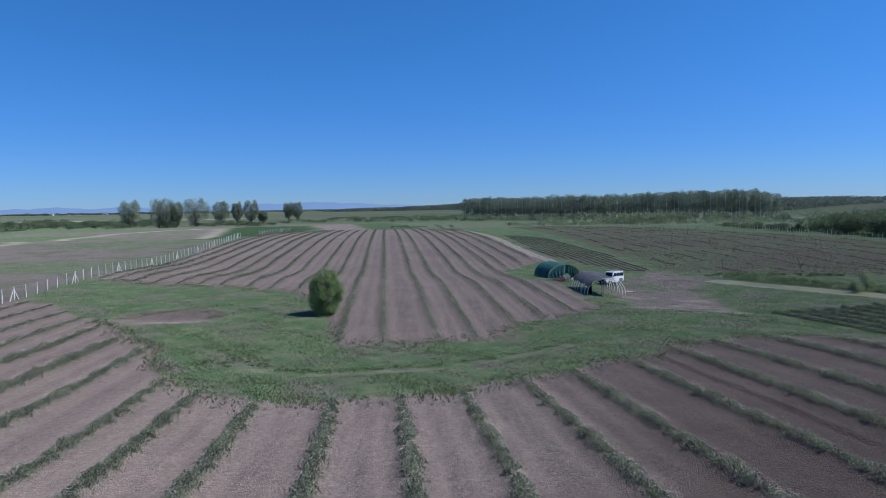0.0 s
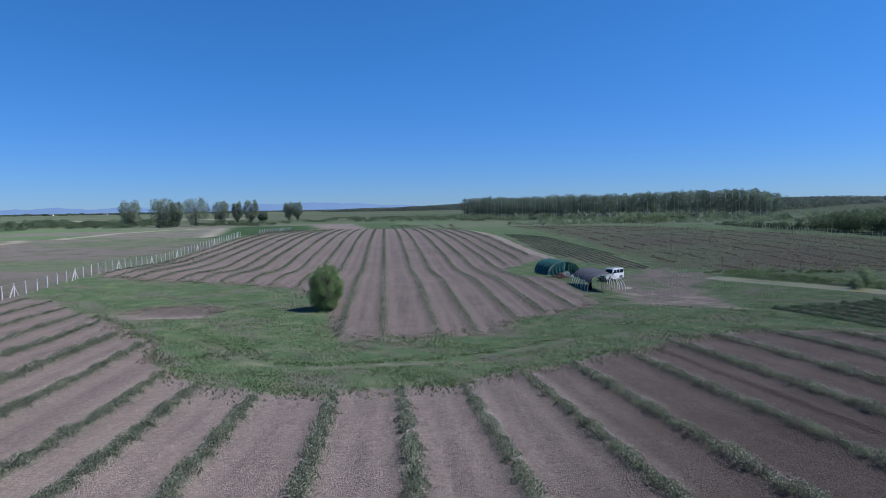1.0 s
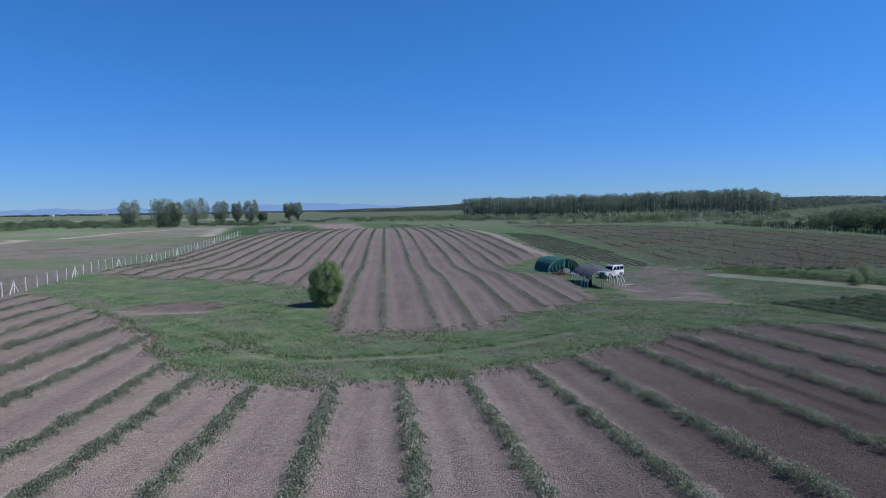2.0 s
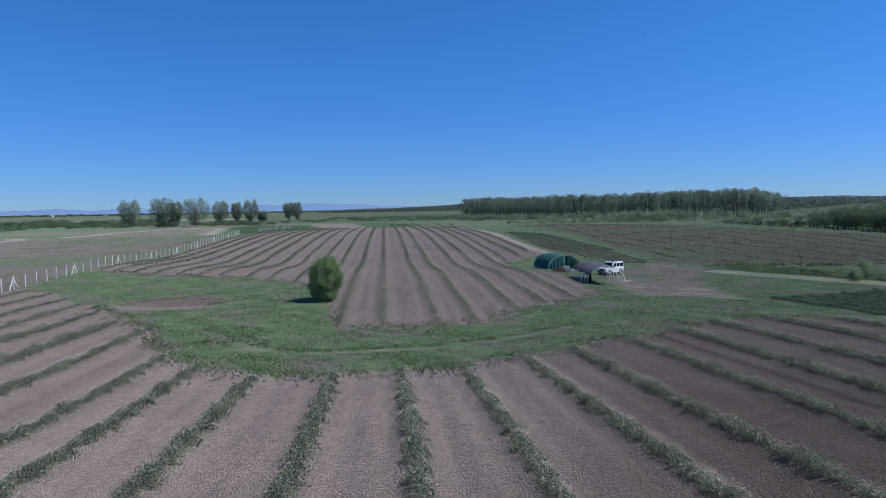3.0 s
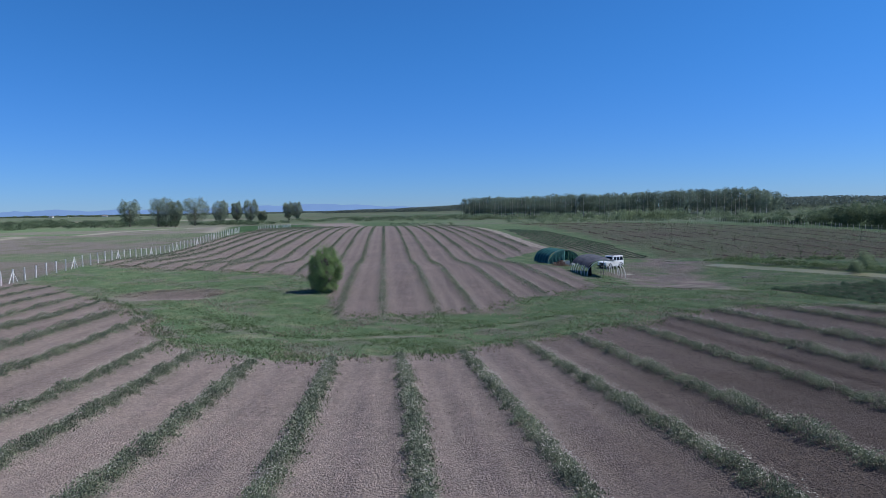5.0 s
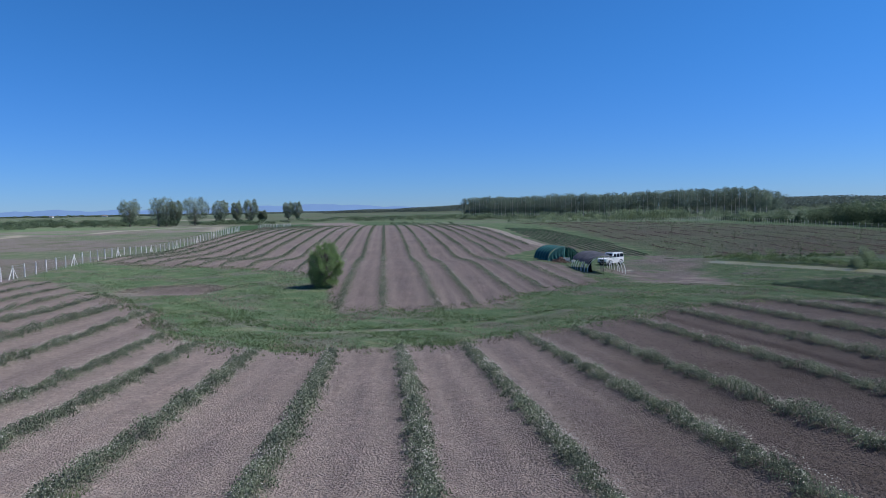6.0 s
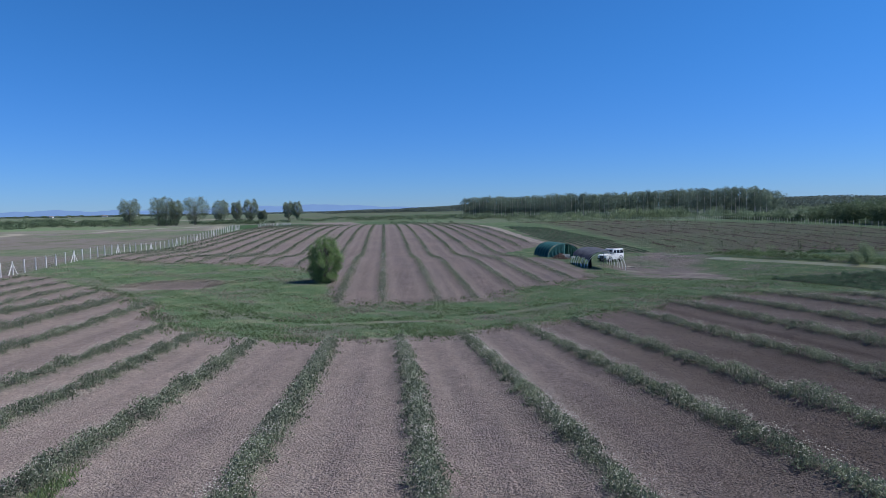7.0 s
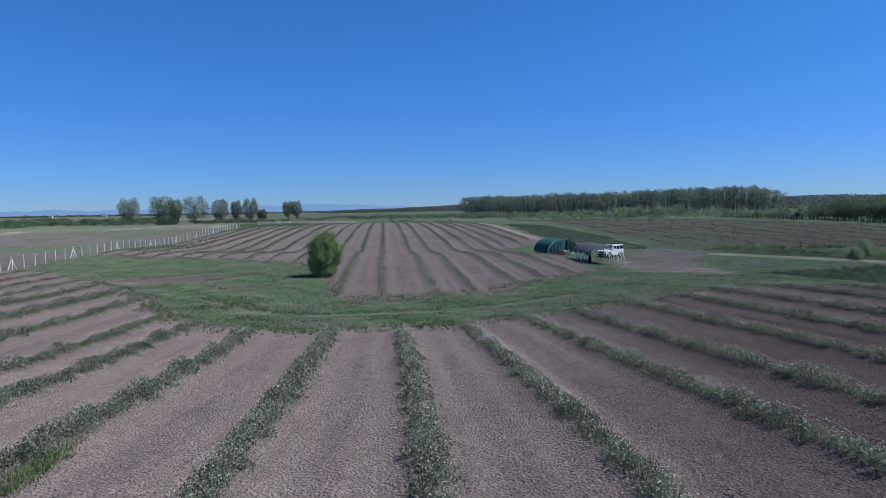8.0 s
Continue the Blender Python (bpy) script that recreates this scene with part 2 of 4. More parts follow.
def tube(bm, pts, radii, sides=6):
    """A tube along points, closed at both ends."""
    rings = []
    for k, p in enumerate(pts):
        p = Vector(p)
        d = (Vector(pts[min(k + 1, len(pts) - 1)]) - Vector(pts[max(k - 1, 0)])).normalized()
        u = d.orthogonal().normalized() if k == 0 else (u - d * u.dot(d)).normalized()
        w = d.cross(u)
        rad = radii[k] if hasattr(radii, "__len__") else radii
        rings.append([bm.verts.new(p + (u * math.cos(a) + w * math.sin(a)) * rad) for a in (math.tau * j / sides for j in range(sides))])
    for r0, r1 in zip(rings, rings[1:]):
        for j in range(sides):
            bm.faces.new((r0[j], r0[(j + 1) % sides], r1[(j + 1) % sides], r1[j]))
    bm.faces.new(rings[0][::-1])
    bm.faces.new(rings[-1])


def box(bm, x0, y0, z0, x1, y1, z1, bevel=0.0):
    vs = [bm.verts.new((x, y, z)) for x in (x0, x1) for y in (y0, y1) for z in (z0, z1)]
    fs = [bm.faces.new([vs[i] for i in f]) for f in ((0, 1, 3, 2), (4, 6, 7, 5), (0, 4, 5, 1), (2, 3, 7, 6), (0, 2, 6, 4), (1, 5, 7, 3))]
    if bevel:
        es = list({e for f in fs for e in f.edges})
        bmesh.ops.bevel(bm, geom=es, offset=bevel, segments=2, affect="EDGES")


# ---- the lie of the land ----
PY = (-400, 0, 10, 14, 22, 30, 36, 42, 50, 57, 66, 80, 92, 100, 110, 120, 130, 142, 157, 190, 225, 260, 300, 330, 380, 600, 6000)
PZ = (3.4, 3.1, 2.7, 2.5, 1.75, 1.1, 0.65, 0.25, -0.1, -0.3, 0.0, 0.4, 0.7, 0.65, 0.0, -0.35, 0.0, 0.6, 0.95, 1.9, 2.3, 2.2, 1.5, 1.0, 0.0, -2, -2)
ROW_STEP, ROW_0 = 4.42, -0.85
NEAR_EDGE = ((-70, 90), (-53, 82), (-42, 71), (-36.6, 66), (-31, 59.5), (-26.6, 56.5), (-22, 46), (-19.7, 43.3), (-16, 40.4), (-11.7, 38.6), (-7, 38.7),
             (-2.7, 39.8), (1.3, 40.7), (5.7, 44.6), (9.6, 45.6), (13.4, 48.6), (17.4, 50), (20.5, 53), (29, 55), (40, 52), (60, 46))
FAR_EDGE = ((-64, 109), (-51, 102), (-38, 98), (-22, 90), (-15, 79), (-11.5, 63), (-9.5, 57), (0, 58.6), (4, 59), (7.4, 64), (11, 67), (16, 70), (19.5, 75), (20.5, 98))
RIGHT_EDGE = ((60, 20), (96, 19), (104, 14.5), (112, 12.3), (122, 13), (131, 19), (139, 24.3), (150, 23.6), (181, 20.6), (241, 13.2), (292, 2), (320, -6))


# planted rows, counted from the one under the camera, in steps across the field
NEAR_ROWS = (-15.2, -14.2, -13.2, -12.2, -11.1, -10.05, -9.0, -7.95, -6.88, -5.82, -4.87, -3.72, -3.0, -2.05, -0.97, 0.0, 0.95, 2.05, 3.0, 4.2, 5.36, 6.4, 7.6, 8.8, 9.9, 11.0)
FAR_ROWS = (-11.45, -10.6, -9.7, -8.75, -7.75, -6.85, -5.95, -4.85, -3.95, -2.95, -2.0, -1.0, -0.03, 1.19, 2.05, 3.2, 4.05, 5.02, 5.75, 6.7, 7.6)


def off_row(u, rows):
    """Metres to the nearest planted row."""
    rows = np.asarray(rows)
    k = np.clip(np.searchsorted(rows, u), 1, len(rows) - 1)
    a, b = u - rows[k - 1], u - rows[k]
    return np.where(np.abs(a) < np.abs(b), a, b) * ROW_STEP


def lut(table, x):
    xs, ys = zip(*table)
    return np.interp(x, xs, ys)


def bend(y):
    """Sideways drift of the planted rows along the field."""
    d = np.asarray(y, float) - 22
    near = -(0.09 * d + 0.001 * np.clip(d, -40, 38) ** 2)
    return np.where(d > 38, -4.864 - 0.096 * (d - 38), near)


def smooth_step(a, b, x):
    t = np.clip((np.asarray(x, float) - a) / (b - a), 0, 1)
    return t * t * (3 - 2 * t)


def height(x, y):
    x, y = np.asarray(x, float), np.asarray(y, float)
    # the fold across the field runs askew
    q = y + 0.27 * np.clip(x + 3, -60, 0) * smooth_step(60, 95, y) * smooth_step(230, 160, y)
    z = (np.interp(q - 1.5, PY, PZ) + 2 * np.interp(q, PY, PZ) + np.interp(q + 1.5, PY, PZ)) / 4
    z = z + 1.05 * np.exp(-((y - 46) / 22) ** 2) * np.clip((np.abs(x + 0.1 * y - 3) - 8) / 22, 0, 1)
    z = z + 0.25 * smooth_step(-45, -60, x) * np.exp(-((y - 100) / 55) ** 2) + 0.6 * smooth_step(-42, -60, x) * np.exp(-((y - 131) / 14) ** 2)
    z = z + smooth_step(-82, -94, x) * np.interp(y, (225, 290, 320, 400, 600), (0, -3, -3, -1.5, 0))
    z = z - 1.5 * np.exp(-((x - 34) / 15) ** 2 - ((y - 90) / 18) ** 2) + 0.35 * np.exp(-((x + 16) / 10) ** 2 - ((y - 71) / 9) ** 2)
    # hollow of bare earth in the meadow
    z = z - 0.5 * np.exp(-((x + 32) / 5.2) ** 4 - ((y - 70.6) / 3.0) ** 4)
    z = z + 10 * smooth_step(380, 560, x - 0.1 * y) * smooth_step(650, 850, y) * smooth_step(2500, 1200, y)
    # ditch with standing water
    t = np.clip(((x - 44.5) * 17.5 + (y - 99) * -23) / (17.5 ** 2 + 23 ** 2), 0, 1)
    dd = np.hypot(x - 44.5 - 17.5 * t, y - 99 + 23 * t)
    m = np.exp(-(dd / 8.5) ** 4)
    z = z * (1 - m) + 0.12 * m - 0.28 * np.exp(-(dd / 2.5) ** 4)
    return z


def ground_z(x, y):
    return float(height(x, y))


def lumpy(x, y, f, seed=0.0):
    """Cheap smooth noise from sines, -1 to 1."""
    return (np.sin(x * f + seed + 1.3 * np.sin(y * f * 0.7 + seed)) + np.sin(y * f * 1.13 - seed * 2 + 1.7 * np.sin(x * f * 0.6))
            + np.sin((x + y) * f * 1.9 + seed * 3) * 0.6) / 2.6


# fields as masks over the plan
def in_near(x, y, pad=0.0):
    return smooth_step(0.5, -0.5, y - lut(NEAR_EDGE, x) + pad + 0.7 * lumpy(x, y, 1.1) + 0.5 * lumpy(x, y, 2.9, 6))


def in_far(x, y):
    j = 0.8 * lumpy(x, y, 0.9, 2)
    return smooth_step(-0.5, 0.5, y - lut(FAR_EDGE, x) + 1.5 * j + 1.1 * lumpy(x, y, 2.3, 4)) * smooth_step(0.6, -0.6, x - lut(RIGHT_EDGE, y) + j) * smooth_step(335, 325, y) * smooth_step(-0.6, 0.6, x + 61.3 + 0.1 * (y - 92) + j)


YARD = ((27, 94), (24, 82), (24.5, 76.5), (33, 71), (37, 75.5), (37, 84), (41, 97), (45, 106), (41, 117), (35, 110), (31, 101))


def inside(poly, x, y):
    """Signed distance to a polygon, positive inside."""
    x, y = np.asarray(x, float), np.asarray(y, float)
    d = np.full(x.shape, 1e9)
    ins = np.zeros(x.shape, bool)
    for (ax, ay), (bx, by) in zip(poly, poly[1:] + poly[:1]):
        ex, ey = bx - ax, by - ay
        t = np.clip(((x - ax) * ex + (y - ay) * ey) / (ex * ex + ey * ey), 0, 1)
        d = np.minimum(d, np.hypot(x - ax - t * ex, y - ay - t * ey))
        ins ^= ((ay > y) != (by > y)) & (x < ex * (y - ay) / (ey if ey else 1e-9) + ax)
    return np.where(ins, d, -d)


BROWN = ((43, 124), (50, 112), (58, 108), (66, 101), (72, 97), (90, 92), (140, 90), (420, 110), (420, 162), (235, 160), (150, 160), (124, 165), (112, 198), (100, 245), (88, 300), (60, 345), (36, 345), (38, 256))
WHEAT = ((-93, 222), (-125, 330), (-157, 440), (-176, 498), (-150, 530), (-118, 530), (-80, 400), (-75, 300), (-73, 250), (-79, 240), (-84, 222))
STUBBLE = ((-60.5, 60), (-62.2, 88), (-74.5, 210), (-84, 222), (-93, 222), (-125, 330), (-157, 440), (-178, 488), (-207, 460), (-216, 395), (-209, 328), (-154, 211), (-150, 120), (-130, 50))
BARE_END = ((-62, 326), (-38, 322), (-85, 560), (-128, 580))
GREEN_END = ((-36, 322), (-12, 322), (-45, 560), (-82, 560))
MEADOW_PATH = ((-18, 50.3), (-13.6, 46.7), (-9.6, 46.3), (-5.8, 47), (-1.4, 47.7), (3.2, 49.8), (8.3, 52.9), (11.7, 55.2))


TRACK = ((120, 26.5), (130, 25.2), (137, 24.1), (142.5, 22.9), (157, 21.6), (173.5, 20.0), (210, 17.6), (240, 13.5), (262, 10.5), (300, 6))


def build_ground():
    ys = np.concatenate([np.arange(-400, 4, 40), np.arange(5, 62, 0.3), np.arange(62, 130, 0.5), np.arange(130, 350, 1.6), np.geomspace(352, 6000, 70)])
    xs = np.concatenate([-np.geomspace(255, 6000, 34)[::-1], np.arange(-250, -90, 3.0), np.arange(-90, -40, 0.8), np.arange(-40, 0, 0.4), np.arange(0, 26, 0.25), np.arange(26, 40, 0.4), np.arange(40, 90, 0.8), np.arange(90, 250, 4.0), np.geomspace(255, 6000, 34)])
    X, Y = np.meshgrid(xs, ys)
    Z = height(X, Y)
    near, far = in_near(X, Y), in_far(X, Y)
    tilled = np.maximum(near * (Y < 95), far)
    # hump under each row, wheel ruts between rows, rough tilth
    u = (X - bend(Y) - ROW_0) / ROW_STEP
    du = np.where(Y < 57, off_row(u, NEAR_ROWS), np.where((Y < 92) & (X < -25), off_row(u, NEAR_ROWS), off_row(u, FAR_ROWS)))
    Z += tilled * (0.16 * np.exp(-(du / 0.55) ** 2) - 0.07 * np.exp(-((np.abs(du) - 1.35) / 0.28) ** 2))
    dug = near * np.exp(-((u - 4.85 - 0.03 * lumpy(X * 0, Y, 0.5, 3)) * ROW_STEP / 0.19) ** 2) * (Y < 50)
    Z += -0.24 * dug + 0.08 * near * np.exp(-((u - 4.96) * ROW_STEP / 0.25) ** 2) * (Y < 50)
    Z += tilled * 0.035 * lumpy(X, Y, 4.1, 3) + 0.03 * lumpy(X, Y, 1.7, 5)
    Z += (1 - tilled) * 0.06 * lumpy(X, Y, 0.8, 7) * (Y < 400)
    me = mesh_np("ground", np.stack([X, Y, Z], 2).reshape(-1, 3), grid_faces(*X.shape), M_GROUND)
    j = 1.6 * lumpy(X, Y, 0.35, 4) + 0.8 * lumpy(X, Y, 1.3, 1)
    yard = smooth_step(-2.2, 2.2, inside(YARD, X, Y) + 1.5 * j)
    # grass creeping back over the yard
    yard = yard * (1 - 0.7 * np.exp(-((X - 33) / 3.2) ** 2 - ((Y - 98) / 5) ** 2)) * smooth_step(-1.4, -0.2, lumpy(X, Y, 0.55, 51) + 0.6 * lumpy(X, Y, 1.9, 52))
    pit = np.exp(-((X + 32) / 5.9) ** 4 - ((Y - 71.4) / 4.5) ** 4)
    off = X - lut(TRACK, Y) - 0.25 * j
    track = np.exp(-(off / 1.15) ** 4) * smooth_step(128, 136, Y) * smooth_step(300, 270, Y)
    brown = smooth_step(-2.5, 2.5, inside(BROWN, X, Y) + 1.5 * j)
    wheat = np.maximum(smooth_step(-2, 2, inside(WHEAT, X, Y) + j), 0.6 * smooth_step(-2, 2, inside(GREEN_END, X, Y) + j))
    ds = inside(STUBBLE, X, Y) + 2 * lumpy(X, Y, 0.12, 3)
    left = smooth_step(-2, 2, ds)
    rim = np.exp(-((ds - 3) / 3.5) ** 2) * smooth_step(-95, -120, X) * 0.75
    bands = smooth_step(-0.35, 0.4, lumpy(X * 0.6, Y, 0.07, 2.2) + 0.35 * lumpy(X, Y, 0.3, 1) + 0.2)
    far_fields = smooth_step(400, 470, Y) * smooth_step(0.0, 0.3, np.sin(Y * 0.019 + np.floor(X / 150 + 0.0015 * Y) * 2.1) - 0.45 + 0.3 * lumpy(X, Y, 0.02, 5))
    strip = np.exp(-((Y - 1010 - 0.02 * X) / 55) ** 4) * (X < -330) * (X > -1500)
    beyond = smooth_step(320, 350, Y) * np.maximum(X > -40, 0.9 * smooth_step(480, 560, Y))
    clear = np.exp(-((X - 255) / 70) ** 4 - ((Y - 470) / 40) ** 4)
    brown_end = smooth_step(-2, 2, inside(BARE_END, X, Y) + j)
    outer = smooth_step(-0.1, 0.2, lumpy(X * 0.4, Y, 0.035, 6) - 0.1) * (X < -150) * smooth_step(160, 240, Y) * smooth_step(470, 430, Y) * (1 - left)
    crop = smooth_step(-0.5, 0.5, inside(LOW_FIELD, X, Y) + 0.3 * j)
    crop2 = smooth_step(-0.5, 0.5, inside(LOW_NEAR, X, Y) + 0.3 * j)
    path = np.exp(-((Y - lut(MEADOW_PATH, X) - 0.5 * j) / 0.75) ** 2) * (X > -17) * (X < 14)
    bare = smooth_step(0.05, 0.7, lumpy(X, Y, 0.5, 11) + 0.5 * lumpy(X, Y, 1.7, 2)) * (1 - tilled) * (Y < 110)
    fringe = np.exp(-((Y - lut(NEAR_EDGE, X) - 1.6) / 2.3) ** 2) * smooth_step(-0.35, 0.5, lumpy(X, Y, 0.9, 21) + 0.4 * lumpy(X, Y, 2.3, 24)) * (0.45 + 0.55 * (X < -14))
    edging = np.exp(-((lut(FAR_EDGE, X) - Y - 0.3) / 0.9) ** 2) * (X > -60) * (X < 22) * smooth_step(-0.5, 0.4, lumpy(X, Y, 0.8, 23))
    # near soil darkened towards +x: backlit shade of rough soil, painted in
    backlit = near * smooth_step(-1, 13, X - 0.08 * (Y - 14) + 2.5 * lumpy(X, Y, 0.25, 9)) * (0.9 + 0.12 * lumpy(X, Y, 0.7, 14)) * (1 - 0.3 * smooth_step(26, 42, Y))
    verge = np.exp(-((Y - 77 + (X - 24) * 0.55 - 0.6 * j) / 1.9) ** 2) * smooth_step(23, 26, X) * smooth_step(38, 34, X) * 0.5 * smooth_step(-0.3, 0.6, lumpy(X, Y, 0.9, 41) + 0.5 * lumpy(X, Y, 2.4, 43))
    data = {
        "rut": tilled * np.clip(np.exp(-((np.abs(du) - 1.3 - 0.12 * lumpy(X * 0.2, Y, 0.4, 3)) / 0.36) ** 2) * (0.75 + 0.35 * lumpy(X, Y, 0.17, 25)), 0, 1),
        "soil": np.maximum(tilled * (1 - (0.4 - 0.12 * far) * np.exp(-(du / (0.38 + 0.12 * far)) ** 2)), np.maximum(np.maximum(np.maximum(yard * 0.95, pit), np.maximum(crop * 0.75, crop2)), brown_end)),
        "stubble": np.clip(np.maximum.reduce([left * (0.35 + 0.6 * bands), far_fields * 0.7, beyond * (0.25 + 0.3 * lumpy(X * 0.5, Y, 0.03, 12)), path * 0.7 * smooth_step(-0.1, 0.6, lumpy(X, Y, 0.8, 17)), edging * 0.7, bare * 0.6, fringe * 0.8, outer * 0.8, clear * 0.6]), 0, 1),
        "wheat": np.maximum(wheat, smooth_step(480, 760, Y) * (0.6 + 0.35 * lumpy(X * 0.5, Y, 0.01, 9))),
        "dark": np.maximum.reduce([np.clip(smooth_step(500, 700, Y) * (0.28 + 0.35 * lumpy(X * 0.4, Y, 0.012, 3)), 0, 1), far * (0.17 + 0.08 * lumpy(X, Y, 0.13, 61)), brown * (0.6 + 0.22 * lumpy(X, Y, 0.09, 8)), backlit, near * 0.2 * smooth_step(-12, -24, X), crop * 0.3, crop2 * 0.55, dug * 0.9, 0.42 * np.exp(-((X + 31.5) / 5.0) ** 4 - ((Y - 73) / 1.6) ** 4)]),
        "pale": np.maximum.reduce([track * (1 - 0.6 * np.exp(-(off / 0.35) ** 2)), verge, path * 0.2 * smooth_step(-0.2, 0.5, lumpy(X, Y, 1.1, 19)), yard * 0.45 * smooth_step(0.0, 0.7, lumpy(X, Y, 0.6, 31) + 0.4 * lumpy(X, Y, 1.9, 33)) * smooth_step(98, 84, Y), strip * 0.5, rim, np.exp(-((X + 31) / 4.2) ** 4 - ((Y - 69.2) / 1.5) ** 4) * 0.5]),
    }
    for key, val in data.items():
        a = me.attributes.new(key, "FLOAT", "POINT")
        a.data.foreach_set("value", val.astype(np.float32).ravel())
    for p in me.polygons:
        p.use_smooth = True
    tagged(new("ground", me), "tilled brown soil with green meadow and far farmland", "ground", kind="structure")


def grid_faces(r, c):
    i = (np.arange(r - 1)[:, None] * c + np.arange(c - 1)[None]).ravel()
    return np.stack([i, i + 1, i + c + 1, i + c], 1)


LOW_FIELD = ((36.5, 119), (40.6, 118), (40.9, 124), (39, 150), (37.2, 170), (34, 199), (26, 214), (22, 214), (22.9, 178), (24.2, 157), (25.4, 143), (28, 139), (30.6, 130))
LOW_NEAR = ((37.3, 69.2), (38.8, 63.2), (40.2, 55.1), (41.5, 48), (72, 40), (72, 66), (53, 72.5), (45, 70.8))
build_ground()


# ---- planted rows ----
def row_x(i, y):
    return ROW_0 + ROW_STEP * i + bend(y)


def crop_row(i, y0, y1):
    """One planted row: a ridge of leafy stems with white blossom."""
    rng = np.random.default_rng(1000 + int(i * 70) + int(y0))
    V, F, n0, fl = [], [], 0, []
    for a, b, per, size, blossom in ((8, 20, 700, 0.06, 125), (20, 34, 440, 0.075, 80), (34, 56, 280, 0.09, 50), (56, 85, 120, 0.11, 12), (85, 130, 52, 0.15, 3), (130, 340, 23, 0.24, 0)):
        lo, hi = max(a, y0), min(b, y1)
        if hi <= lo:
            continue
        n = int((hi - lo) * per)
        y = rng.uniform(lo, hi, n)
        # plants stand as separate tufts along the row
        plant = np.round(y / 0.55 + 0.2 * np.sin(y * 5 + i)) * 0.55
        y = plant + (y - plant) * 0.8
        vigour = 0.78 + 0.3 * lumpy(plant, plant * 0 + i * 3.1, 1.7, i) + 0.22 * np.sin(plant * 12.9 + i)
        vigour = vigour - 0.22 * smooth_step(0.1, 0.8, np.sin(plant * 0.21 + i * 4.7) * np.sin(plant * 0.047 + i * 1.9))
        vigour = np.clip(vigour, 0.12, 1.25) * (0.78 if i > 4 and a < 56 else 1.0) * (0.86 + 0.2 * math.sin(i * 5.1))
        vigour = vigour * (0.35 + 0.65 * smooth_step(0, 6, np.minimum(y1 - y, y - y0 + 6 * (y0 < 40))))
        if y0 > 50:
            vigour = vigour * (0.7 + 0.15 * smooth_step(2, 5, i) + 0.38 * smooth_step(-3, -6, i))
            thin = 0.6 + 0.3 * lumpy(y, y * 0 + i * 2.3, 0.35, i + 7) + 0.35 * lumpy(y, y * 0 + i * 1.3, 0.08, i + 3)
        else:
            thin = 1.0
        keep = rng.uniform(0, 1, n) < np.clip(vigour + 0.3, 0, 1) * np.clip(thin + 0.4 * (i < -4), 0.15, 1)
        across = rng.normal(0, 0.215 if y0 < 50 else 0.28, n) * (0.65 + 0.45 * vigour) + 0.13 * np.sin(plant * 3.1 + i * 2) + 0.1 * np.sin(plant * 17.3 + i)
        up = rng.beta(1.5, 1.5, n) * 0.68 * vigour * np.exp(-(across / 0.62) ** 2)
        x = row_x(i, y) + across
        P = np.stack([x, y, height(x, y) + 0.16 * np.exp(-(across / 0.55) ** 2) + up], 1)[keep]
        v, f = leaf_arrays(rng, P, size * 1.25, 0.3, 0.45, 0.9)
        V.append(v)
        F.append(f + n0)
        n0 += len(v)
        m = int((hi - lo) * blossom)
        if m:
            y = rng.uniform(lo, hi, m)
            plant = np.round(y / 0.55) * 0.55
            vg = np.clip(0.85 + 0.3 * lumpy(plant, plant * 0 + i * 3.1, 1.7, i), 0.3, 1.2)
            ac = rng.normal(0, 0.23, m) + 0.13 * np.sin(plant * 3.1 + i * 2)
            lush = 0.72 + 0.4 * lumpy(y, y * 0 + i * 1.7, 0.6, i + 2)
            some = rng.uniform(0, 1, m) < np.clip(lush * smooth_step(0, 3.5, y1 - y), 0.05, 1)
            y, ac, vg, m = y[some], ac[some], vg[some], int(some.sum())
            x = row_x(i, y) + ac
            up = 0.13 + vg * (0.14 + 0.62 * rng.beta(2.0, 1.6, m)) * np.exp(-(ac / 0.6) ** 2)
            fl.append((np.stack([x, y, height(x, y) + up], 1), 0.0105 + 0.0003 * y))
            # a thin stem under each flower
            foot = np.stack([row_x(i, y) + ac * 0.7, y, height(x, y) + 0.05], 1)
            side = rng.normal(0, 1, (m, 3)) * (0.0045 + 0.0001 * a)
            side[:, 2] = 0
            V.append(np.stack([foot - side, foot + side, fl[-1][0]], 1).reshape(-1, 3))
            F.append(np.arange(m * 3).reshape(-1, 3) + n0)
            n0 += m * 3
    ob = new("crop_row", mesh_np("crop_row", np.concatenate(V), np.concatenate(F), M_CROP))
    tagged(ob, "bushy green crop row with small white blossom in tilled soil", "crop row", "planted rows", "stuff")
    if fl:
        P = np.concatenate([p for p, _ in fl])
        S = np.concatenate([q for _, q in fl]) * rng.uniform(0.6, 1.25, len(P))
        v, f = lump_arrays(rng, P, S, 0.7, 0.3, 4)
        part_ob = new("blossom", mesh_np("blossom", v, f, M_FLOWER))
        part_ob.parent = ob
        tagged(part_ob, "small white blossom")
    return ob


def edge_y(i, table):
    """Where row i meets an edge line of the field."""
    y = 60.0
    for _ in range(30):
        y = 0.5 * y + 0.5 * float(lut(table, row_x(i, y)))
    return y


for i in NEAR_ROWS:
    end = edge_y(i, NEAR_EDGE) - 0.3
    start = max(8.0, (abs(ROW_STEP * i) - 6) * 1.05)
    if end > start + 1:
        crop_row(i, start, end)
